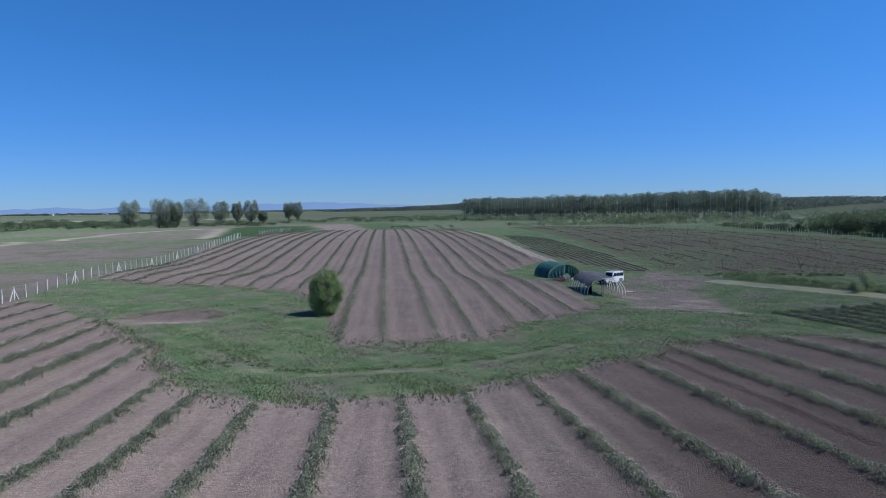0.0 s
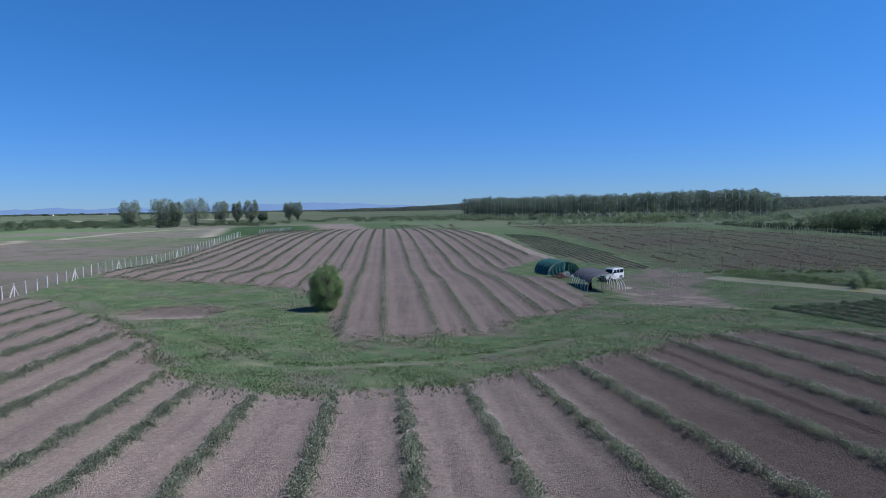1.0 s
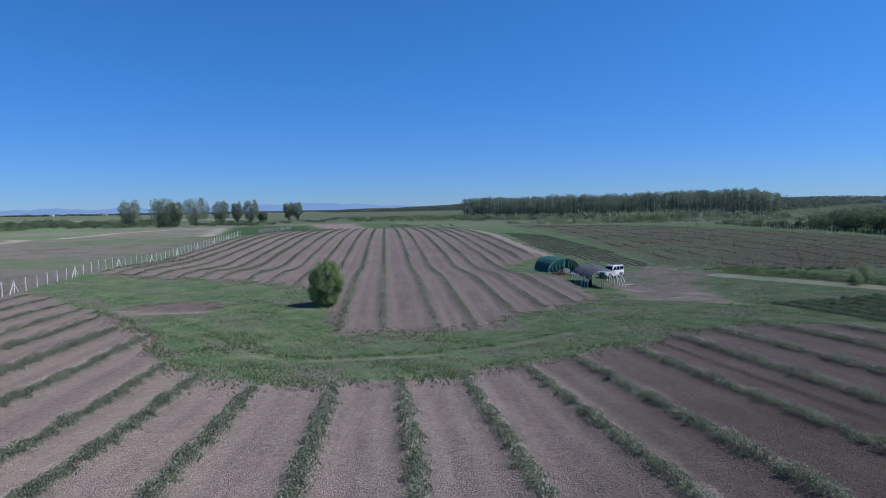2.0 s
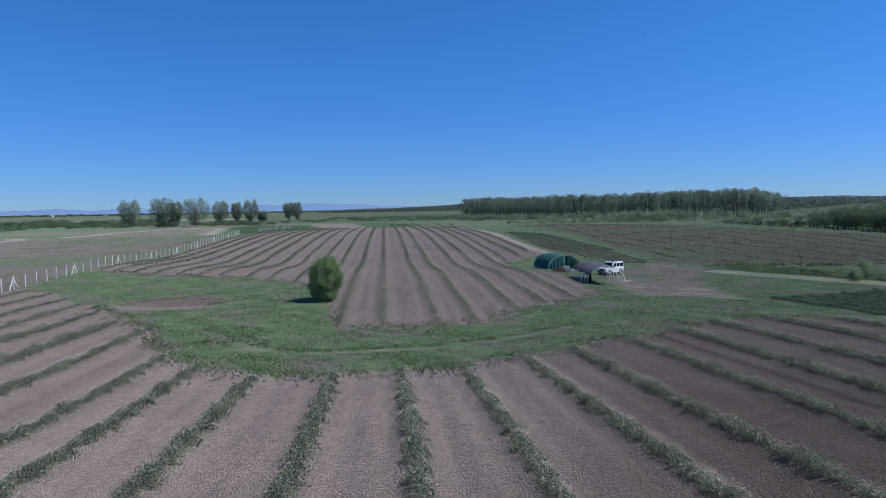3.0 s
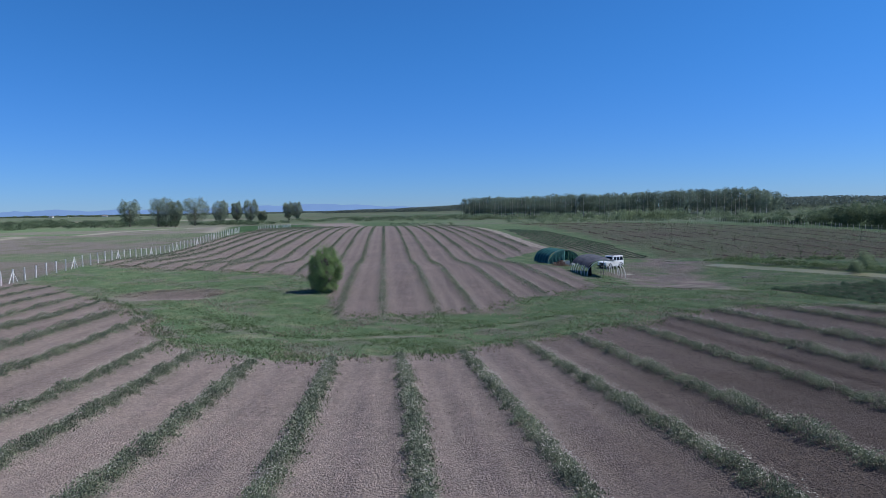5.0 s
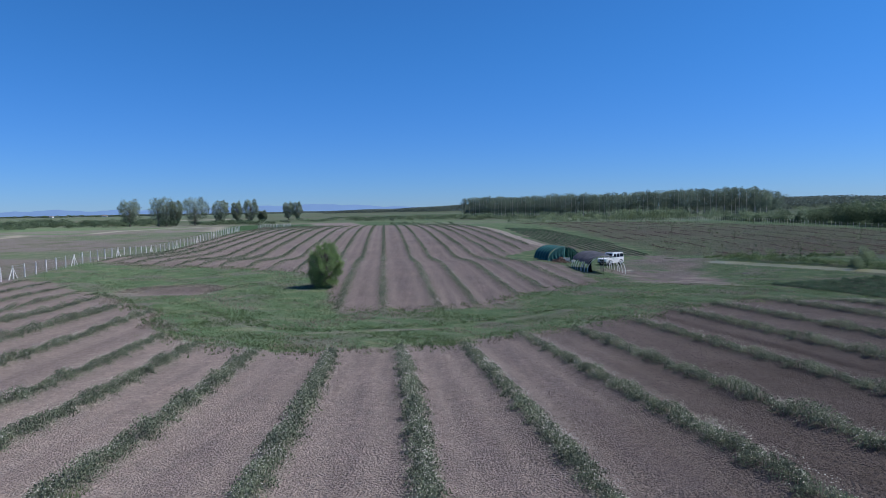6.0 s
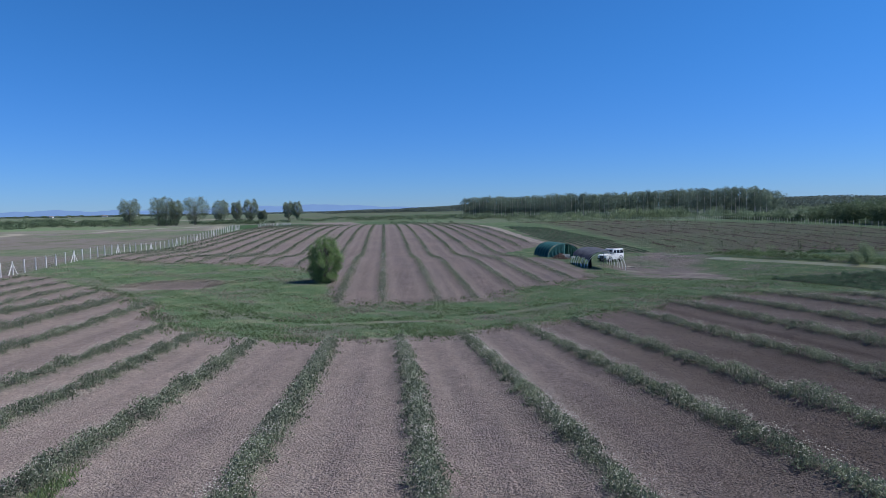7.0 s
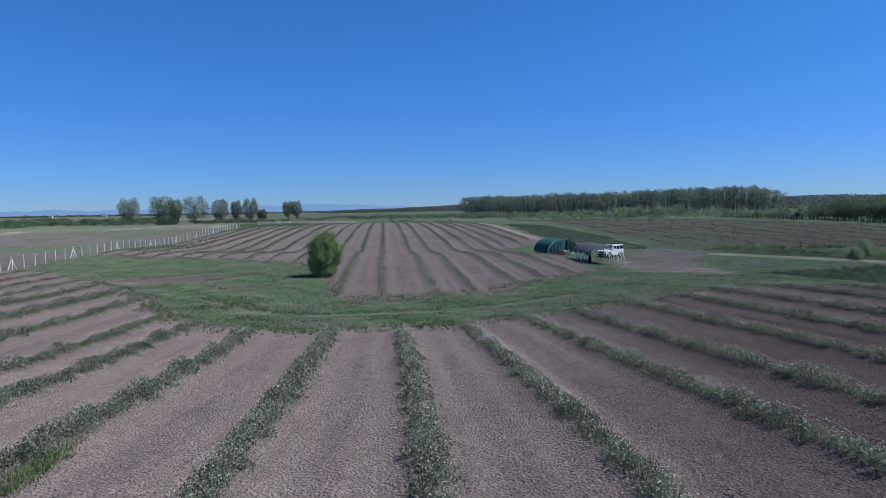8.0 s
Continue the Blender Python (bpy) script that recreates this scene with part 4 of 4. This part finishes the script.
def arch_sheet(bm, w, h, a0, a1, y0, y1, hoop_step, sag, rng, thick=0.03, na=26, ny=30, edge=0.0):
    """A cloth laid over hoops, sagging between them, with some thickness."""
    grid = []
    for i in range(na + 1):
        line = []
        for j in range(ny + 1):
            y = y0 + (y1 - y0) * j / ny
            wob = edge * (math.sin(y * 2.1) + 0.6 * math.sin(y * 5.3 + 1))
            a = a0 - wob + (a1 + wob - a0 + wob) * i / na
            x, z = arch(w, h, min(179.5, max(0.5, a)))
            k = 1 - sag * math.sin(math.pi * (y / hoop_step)) ** 2 + rng.normal(0, 0.004)
            line.append(bm.verts.new((x * k, y, max(0.02, z * k))))
        grid.append(line)
    fs = [bm.faces.new((grid[i][j], grid[i + 1][j], grid[i + 1][j + 1], grid[i][j + 1])) for i in range(na) for j in range(ny)]
    bmesh.ops.solidify(bm, geom=fs, thickness=thick)


def shade_tunnel():
    rng = np.random.default_rng(3)
    root = new("shade_tunnel")
    rise = math.degrees(math.atan((ground_z(22.8, 94.0) - ground_z(23.3, 86.3)) / 7.7))
    root.matrix_basis = pose(23.3, 86.3, ground_z(23.3, 86.3), rise, 0, 4)
    w, h, step, n = 2.8, 2.5, 1.1, 8
    hoop = None
    for k in range(n):
        if hoop is None:
            bm = bmesh.new()
            tube(bm, [(arch(w, h, a)[0], 0, arch(w, h, a)[1] - 0.03) for a in np.linspace(0, 180, 25)], 0.04, 6)
            ob = part("hoop", bm, M_HOOP, root, "white plastic pipe hoop", True)
            hoop = ob.data
        else:
            ob = new("hoop", hoop)
            ob.parent = root
        ob.matrix_basis = pose(rng.normal(0, 0.03), k * step, 0, rng.normal(0, 1.2), 0, rng.normal(0, 1.0))
    bm = bmesh.new()
    arch_sheet(bm, w + 0.14, h + 0.16, 66, 150, -0.15, n * step - 0.8, step, 0.02, rng, edge=3.0)
    part("net_cover", bm, M_NET, root, "dark grey shade net", True)
    for x, y in ((-0.3, 1.2), (0.9, 3.6), (-1.6, 5.4)):
        bm = bmesh.new()
        tube(bm, [(x, y, -0.1), (x, y, arch(w, h, 90 - x * 12)[1] - 0.05)], 0.045, 6)
        part("prop", bm, M_GREYPOST, root)
    bm = bmesh.new()
    tube(bm, [(0, 0, h - 0.06), (0, (n - 1) * step, h - 0.06)], 0.035, 6)
    part("ridge_pipe", bm, M_HOOP, root)
    bm = bmesh.new()
    rows = []
    for i in range(9):
        z = 0.15 + 1.75 * i / 8
        rows.append([bm.verts.new((-2.05 + 0.5 * j / 8 + 0.02 * math.sin(i), 1.6 + 0.09 * math.sin(j * 1.9) + 0.04 * i / 8, z)) for j in range(9)])
    fs = [bm.faces.new((rows[i][j], rows[i][j + 1], rows[i + 1][j + 1], rows[i + 1][j])) for i in range(8) for j in range(8)]
    bmesh.ops.solidify(bm, geom=fs, thickness=0.04)
    part("hanging_cloth", bm, M_CLOTH, root, "black folded cloth hanging inside", True)
    tagged(root, "open hoop tunnel of white pipes with grey shade net", "tunnel")


def tarp_tunnel():
    rng = np.random.default_rng(4)
    root = new("tarp_tunnel")
    root.matrix_basis = pose(21.4, 107.0, ground_z(21.4, 107.0) - 0.05, 0, 0, 12)
    w, h, step = 3.0, 2.5, 1.3
    for k in range(6):
        bm = bmesh.new()
        tube(bm, [(arch(w - 0.08, h - 0.08, a)[0], k * step, arch(w - 0.08, h - 0.08, a)[1]) for a in np.linspace(0, 180, 19)], 0.04, 5)
        part("hoop", bm, M_GREYPOST, root)
    bm = bmesh.new()
    arch_sheet(bm, w, h, 2, 178, -0.1, 6.6, step, 0.04, rng, edge=0.8)
    part("tarp_cover", bm, M_TARP, root, "teal green tarpaulin", True)

    def end_cloth(name, x0, x1, mat, lift, label):
        bm = bmesh.new()
        nx, nz = 18, 10
        cols = []
        for i in range(nx + 1):
            x = x0 + (x1 - x0) * i / nx
            top = h * (1 - min(0.999, abs(x / w)) ** 2.1) ** 0.62 + 0.02
            low = lift * (0.5 + 0.5 * math.sin(i * 0.9))
            cols.append([bm.verts.new((x + 0.06 * math.sin(k), -0.14 - 0.14 * math.sin(i * 1.7 + k * 0.2) * (1 - k / nz) - 0.25 * (1 - k / nz), low + (top - low) * k / nz)) for k in range(nz + 1)])
        fs = [bm.faces.new((cols[i][k], cols[i + 1][k], cols[i + 1][k + 1], cols[i][k + 1])) for i in range(nx) for k in range(nz)]
        bmesh.ops.solidify(bm, geom=fs, thickness=0.03)
        part(name, bm, mat, root, label, True)

    end_cloth("end_flap", -2.98, 0.15, M_TARP, 0.1, "teal tarpaulin end wall")
    end_cloth("side_net", 0.75, 2.98, M_TARPDARK, 0.35, "dark green folded net")
    tagged(root, "tunnel covered in teal green tarpaulin beside the rows", "tunnel")


shade_tunnel()
tarp_tunnel()


def crate(x, y, z, turn):
    root = new("crate")
    root.matrix_basis = pose(x, y, z, 0, 0, turn)
    bm = bmesh.new()
    box(bm, -0.3, -0.2, 0, 0.3, 0.2, 0.03)
    part("bottom", bm, M_CRATE, root)
    for k in range(3):
        z0 = 0.04 + k * 0.1
        for sx, sy, ex, ey in ((-0.3, -0.215, 0.3, -0.2), (-0.3, 0.2, 0.3, 0.215), (-0.315, -0.2, -0.3, 0.2), (0.3, -0.2, 0.315, 0.2)):
            bm = bmesh.new()
            box(bm, sx, sy, z0, ex, ey, z0 + 0.08)
            part("slat", bm, M_CRATE, root)
    return tagged(root, "pale grey slatted crate by the tarpaulin tunnel", "crate", "crates by the tunnel")


for dx, dy, lift, a in ((0, 0, 0, 5), (0.75, 0.1, 0, -8), (0.1, 0.02, 0.34, 12), (0.8, 0.1, 0.34, 3), (1.6, -0.2, 0, 30)):
    crate(20.9 + dx, 104.6 + dy, ground_z(20.9 + dx, 104.6 + dy) + lift, a)


def brush_pile(x, y, w, h, seed):
    rng = np.random.default_rng(seed)
    bm = bmesh.new()
    for _ in range(260):
        a, r = rng.uniform(0, math.tau), abs(rng.normal(0, 0.42))
        px, py = x + math.cos(a) * r * w, y + math.sin(a) * r * w * 0.7
        z = ground_z(px, py) + h * max(0.05, 1 - r * 1.1) * rng.uniform(0, 1)
        d = Vector((rng.normal(0, 1), rng.normal(0, 1), rng.normal(0.1, 0.35))).normalized() * rng.uniform(0.4, 1.1)
        p = Vector((px, py, z))
        tube(bm, [p - d / 2, p + Vector((0, 0, 0.05)), p + d / 2], [0.03, 0.022, 0.008], 4)
    return tagged(part("brush_pile", bm, M_TWIG), "heap of reddish-brown cut twigs beside the tunnel", "brush pile")


brush_pile(19.6, 100.6, 2.1, 0.9, 2)


# ---- parked car ----
def ring_box(bm, sections, bevel):
    """A body lofted through upright cross-sections: (x, half width, z low, z high)."""
    rows = [[bm.verts.new(p) for p in ((x, -w, a), (x, w, a), (x, w, b), (x, -w, b))] for x, w, a, b in sections]
    for r0, r1 in zip(rows, rows[1:]):
        for j in range(4):
            bm.faces.new((r0[j], r0[(j + 1) % 4], r1[(j + 1) % 4], r1[j]))
    bm.faces.new(rows[0][::-1])
    bm.faces.new(rows[-1])
    bmesh.ops.bevel(bm, geom=list(bm.edges), offset=bevel, segments=2, affect="EDGES")


def car():
    """Boxy off-road estate; its nose points to local -x."""
    root = new("car")
    x, y = 27.7, 99.7
    root.matrix_basis = pose(x, y, ground_z(x, y) - 0.02, 0, 0, 34) @ Matrix.Scale(1.07, 4)
    bm = bmesh.new()
    ring_box(bm, [(-2.0, 0.8, 0.55, 1.02), (-1.9, 0.86, 0.45, 1.1), (-0.75, 0.87, 0.42, 1.16), (-0.6, 0.88, 0.42, 1.2), (1.9, 0.88, 0.45, 1.22), (1.96, 0.86, 0.5, 1.2)], 0.03)
    part("body", bm, M_PAINT, root, "white painted body")
    bm = bmesh.new()
    rows = [[bm.verts.new(p) for p in ((a, -w, z), (b, -w, z), (b, w, z), (a, w, z))] for a, b, w, z in ((-0.68, 1.95, 0.86, 1.2), (-0.3, 1.88, 0.76, 1.9))]
    for j in range(4):
        bm.faces.new((rows[0][j], rows[0][(j + 1) % 4], rows[1][(j + 1) % 4], rows[1][j]))
    bm.faces.new(rows[0][::-1])
    bm.faces.new(rows[1])
    bmesh.ops.bevel(bm, geom=list(bm.edges), offset=0.03, segments=2, affect="EDGES")
    part("cabin", bm, M_PAINT, root)
    bm = bmesh.new()
    box(bm, -0.34, -0.78, 1.9, 1.92, 0.78, 1.98, 0.03)
    part("roof", bm, M_PAINT, root)
    for k in range(4):
        bm = bmesh.new()
        box(bm, -0.1 + k * 0.6, -0.7, 2.0, -0.04 + k * 0.6, 0.7, 2.04)
        part("roof_bar", bm, M_BLACK, root)

    def pane(name, pts):
        bm = bmesh.new()
        f = bm.faces.new([bm.verts.new(p) for p in pts])
        bmesh.ops.solidify(bm, geom=[f], thickness=0.015)
        part(name, bm, M_GLASS, root, "dark tinted glass")

    for side in (-1, 1):
        for a, b in ((-0.38, 0.32), (0.4, 1.02), (1.1, 1.82)):
            lo, hi = 1.28, 1.8
            wl, wh = 0.86 - 0.1 * (lo - 1.2) / 0.7 + 0.012, 0.86 - 0.1 * (hi - 1.2) / 0.7 + 0.012
            lead = 0.22 if a < 0 else 0.0
            pane("side_window", [(a, side * wl, lo), (b, side * wl, lo), (b, side * wh, hi), (a + lead, side * wh, hi)])
        bm = bmesh.new()
        box(bm, -0.62, side * 0.94 - 0.08, 1.25, -0.5, side * 0.94 + 0.08, 1.48, 0.02)
        part("wing_mirror", bm, M_BLACK, root)
        bm = bmesh.new()
        tube(bm, [(-2.04, side * 0.62, 0.85), (-1.97, side * 0.62, 0.85)], 0.1, 12)
        part("headlight", bm, M_LAMP, root)
        bm = bmesh.new()
        box(bm, 1.95, side * 0.74 - 0.06, 0.75, 1.99, side * 0.74 + 0.06, 1.1, 0.01)
        part("tail_light", bm, M_RED, root)
        for wx in (-1.22, 1.24):
            wheel = new("wheel")
            wheel.parent = root
            wheel.location = (wx, side * 0.76, 0.38)
            bm = bmesh.new()
            tube(bm, [(0, -0.13, 0), (0, -0.1, 0), (0, 0.1, 0), (0, 0.13, 0)], [0.33, 0.385, 0.385, 0.33], 20)
            part("tyre", bm, M_TYRE, wheel)
            bm = bmesh.new()
            tube(bm, [(0, -0.145, 0), (0, 0.145, 0)], 0.2, 14)
            part("rim", bm, M_STEEL, wheel)
            bm = bmesh.new()
            tube(bm, [(wx + 0.5 * math.cos(a), side * 0.885, 0.42 + 0.46 * math.sin(a)) for a in np.linspace(0.1, math.pi - 0.1, 10)], 0.045, 5)
            part("wheel_arch", bm, M_BLACK, root)
    pane("windscreen", [(-0.672, -0.72, 1.26), (-0.672, 0.72, 1.26), (-0.365, 0.66, 1.82), (-0.365, -0.66, 1.82)])
    pane("rear_window", [(1.955, -0.6, 1.3), (1.955, 0.6, 1.3), (1.915, 0.56, 1.78), (1.915, -0.56, 1.78)])
    for a, b in ((-2.1, -1.98), (1.96, 2.06)):
        bm = bmesh.new()
        box(bm, a, -0.84, 0.48, b, 0.84, 0.64, 0.03)
        part("bumper", bm, M_BLACK, root)
    bm = bmesh.new()
    box(bm, -2.015, -0.45, 0.68, -1.985, 0.45, 0.98, 0.01)
    part("grille", bm, M_BLACK, root)
    tagged(root, "white boxy off-road car parked behind hoop tunnel", "car")


car()


# ---- yard, ditch and brown field ----
def slab(x, y, w, d, turn, label):
    bm = bmesh.new()
    box(bm, -w / 2, -d / 2, -0.1, w / 2, d / 2, 0.035, 0.015)
    ob = part("sheet", bm, M_SLAB)
    ob.matrix_basis = pose(x, y, ground_z(x, y), 0, 0, turn)
    tagged(ob, label, "sheet")


slab(27.9, 92.3, 2.2, 1.5, 12, "pale flat board lying on the yard")
slab(41.8, 110.5, 2.4, 0.8, 4, "pale plastic sheet lying on bare soil")
slab(42.9, 84.6, 2.0, 0.6, -6, "pale plastic sheet lying in the grass")


def ditch_water():
    bm = bmesh.new()
    ax, ay, dx, dy = 44.5, 99.0, 17.5, -23.0
    L = math.hypot(dx, dy)
    nx, ny = -dy / L, dx / L
    left, right = [], []
    for k in range(25):
        t = -0.03 + 1.06 * k / 24
        w = 3.7 * math.sin(math.pi * min(1, max(0.04, t + 0.05)) ** 0.8) ** 0.2
        cx, cy = ax + dx * t, ay + dy * t
        left.append(bm.verts.new((cx + nx * w, cy + ny * w, 0)))
        right.append(bm.verts.new((cx - nx * w, cy - ny * w, 0)))
    for k in range(24):
        bm.faces.new((left[k], right[k], right[k + 1], left[k + 1]))
    ob = part("water", bm, M_WATER)
    ob.location.z = 0.02
    tagged(ob, "still murky yellow-green water in a field ditch", "water", kind="structure")


ditch_water()


def brown_field():
    """Broken ridges, weeds and a few young staked trees in the far brown field."""
    rng = np.random.default_rng(15)
    P, S, C = [], [], []
    bm = bmesh.new()
    for k in range(8, 110):
        y = rng.uniform(92, 345, 520)
        x = 3.1 * k - 0.1 * y + rng.normal(0, 0.35, 520) + 10
        patch = lumpy(x, y, 0.05, 3) + 0.6 * lumpy(x, y, 0.17, 6) + 0.5 * smooth_step(230, 300, y)
        ok = (inside(BROWN, x, y) > 1.0) & (patch + rng.uniform(-0.7, 0.7, 520) > 0.2 + 0.25 * smooth_step(70, 100, x))
        P.append(np.stack([x, y, height(x, y) + rng.uniform(0.02, 0.25, 520)], 1)[ok])
        if k % 2 == 0:
            for y in np.arange(112, 340, 5.5):
                y = y + rng.normal(0, 0.8)
                x = 3.1 * k - 0.1 * y + 10 + rng.normal(0, 0.15)
                if inside(BROWN, x, y) < 3 or rng.uniform() < 0.87:
                    continue
                z, h = ground_z(x, y), rng.uniform(0.7, 2.2)
                tube(bm, [(x, y, z - 0.05), (x + rng.normal(0, 0.06), y, z + h)], [0.035, 0.015], 4)
                S.append(np.array([x, y, z + h * 0.7]) + rng.normal(0, 1, (22, 3)) * np.array([0.2, 0.2, 0.26 * h]))
    # clods heaped along the plough lines, in broken runs
    for k in range(16, 130):
        n = 1500
        y = rng.uniform(90, 330, n)
        c = 3.1 * k - 0.1 * y + 11.4 + 0.25 * np.sin(y * 0.5 + k * 2.0)
        x = c + rng.normal(0, 0.24, n)
        run = np.sin(y * 0.19 + k * 1.7) + np.sin(y * 0.077 + k * 4.1) + 0.75 * smooth_step(58, 80, x) * smooth_step(180, 140, y)
        ok = (inside(BROWN, x, y) > 1.5) & (run + rng.normal(0, 0.3, n) > 0.8 + 0.4 * smooth_step(170, 230, y))
        C.append(np.stack([x, y, height(x, y) + 0.1 * np.exp(-((x - c) / 0.3) ** 2)], 1)[ok])
    C = np.concatenate(C)
    v, f = lump_arrays(rng, C, np.clip(rng.lognormal(-1.75, 0.4, len(C)), 0.08, 0.36), 0.75, 0.4, 4)
    tagged(new("furrow_ridges", mesh_np("furrow_ridges", v, f, M_DARKSOIL)), "broken ridges of dark tilled clods", "soil", kind="stuff")
    v, f = leaf_arrays(rng, np.concatenate(P), 0.34, 0.6)
    tagged(new("field_weeds", mesh_np("field_weeds", v, f, M_SHRUB)), "patchy green weeds on brown soil", "weeds", kind="stuff")
    v, f = leaf_arrays(rng, np.concatenate(S), 0.24, 0.2)
    ob = tagged(new("young_trees", mesh_np("young_trees", v, f, M_SHRUB)), "few young orchard saplings on brown soil", "saplings", kind="stuff")
    part("stems", bm, M_BARK, ob, "thin brown stems")


brown_field()


def stake_fence():
    root = new("stake_fence")
    pts = ((86, 352), (112, 318), (119, 260), (121, 225), (121, 205), (123, 187), (128, 177), (150, 172), (235, 166))
    mesh = None
    for (ax, ay), (bx, by) in zip(pts, pts[1:]):
        L = math.hypot(bx - ax, by - ay)
        for s in np.arange(0, L, 1.7):
            x, y = ax + (bx - ax) * s / L, ay + (by - ay) * s / L
            if mesh is None:
                bm = bmesh.new()
                tube(bm, [(0, 0, -0.2), (0, 0, 1.5)], 0.065, 5)
                ob = part("stake", bm, M_PALEBARK, root)
                mesh = ob.data
            else:
                ob = new("stake", mesh)
                ob.parent = root
            ob.matrix_basis = pose(x, y, ground_z(x, y), random.uniform(-5, 5), random.uniform(-5, 5), 0)
    tagged(root, "line of pale wooden stakes at the field edge", "fence")


stake_fence()


# ---- far buildings ----
def house(x, y, w, d, h, turn, label):
    root = new("house")
    root.matrix_basis = pose(x, y, ground_z(x, y) - 0.3, 0, 0, turn)
    bm = bmesh.new()
    box(bm, -w / 2, -d / 2, 0, w / 2, d / 2, h)
    part("wall", bm, M_WALL, root)
    bm = bmesh.new()
    r = d * 0.32
    vs = [bm.verts.new(p) for p in ((-w / 2 - 0.4, -d / 2 - 0.4, h), (w / 2 + 0.4, -d / 2 - 0.4, h), (w / 2 + 0.4, d / 2 + 0.4, h), (-w / 2 - 0.4, d / 2 + 0.4, h), (-w / 2 - 0.4, 0, h + r), (w / 2 + 0.4, 0, h + r))]
    for f in ((0, 1, 5, 4), (2, 3, 4, 5), (0, 4, 3), (1, 2, 5), (0, 3, 2, 1)):
        bm.faces.new([vs[k] for k in f])
    part("roof", bm, M_ROOF, root)
    for k in range(max(2, int(w / 5))):
        bm = bmesh.new()
        cx = -w / 2 + w * (k + 0.5) / max(2, int(w / 5))
        box(bm, cx - 0.7, -d / 2 - 0.06, h * 0.35, cx + 0.7, -d / 2 + 0.02, h * 0.75)
        part("window", bm, M_CLOTH, root)
    tagged(root, label, "house", "distant farm buildings")


for x, y, w, h in ((-1320, 2050, 22, 7), (-1280, 2080, 14, 6), (-1210, 2100, 18, 7), (-1140, 2050, 26, 6), (-1010, 2000, 16, 6), (-820, 2000, 20, 6), (-1500, 2200, 15, 6)):
    house(x * 1.6, y * 1.6, w, 10, h, random.uniform(-15, 15), "distant white farm building on the plain")
house(664, 905, 11, 8, 4.5, 10, "distant white house on a wooded rise")
far_trees = [(x, 3380 + rng.normal(0, 80), rng.uniform(20, 45), rng.uniform(7, 15)) for x in np.arange(-2450, -1250, 18)]
shrub_mass("village_trees", "dark trees round distant farm buildings", far_trees, 3.2, 26, M_SHRUB, 18, "trees")
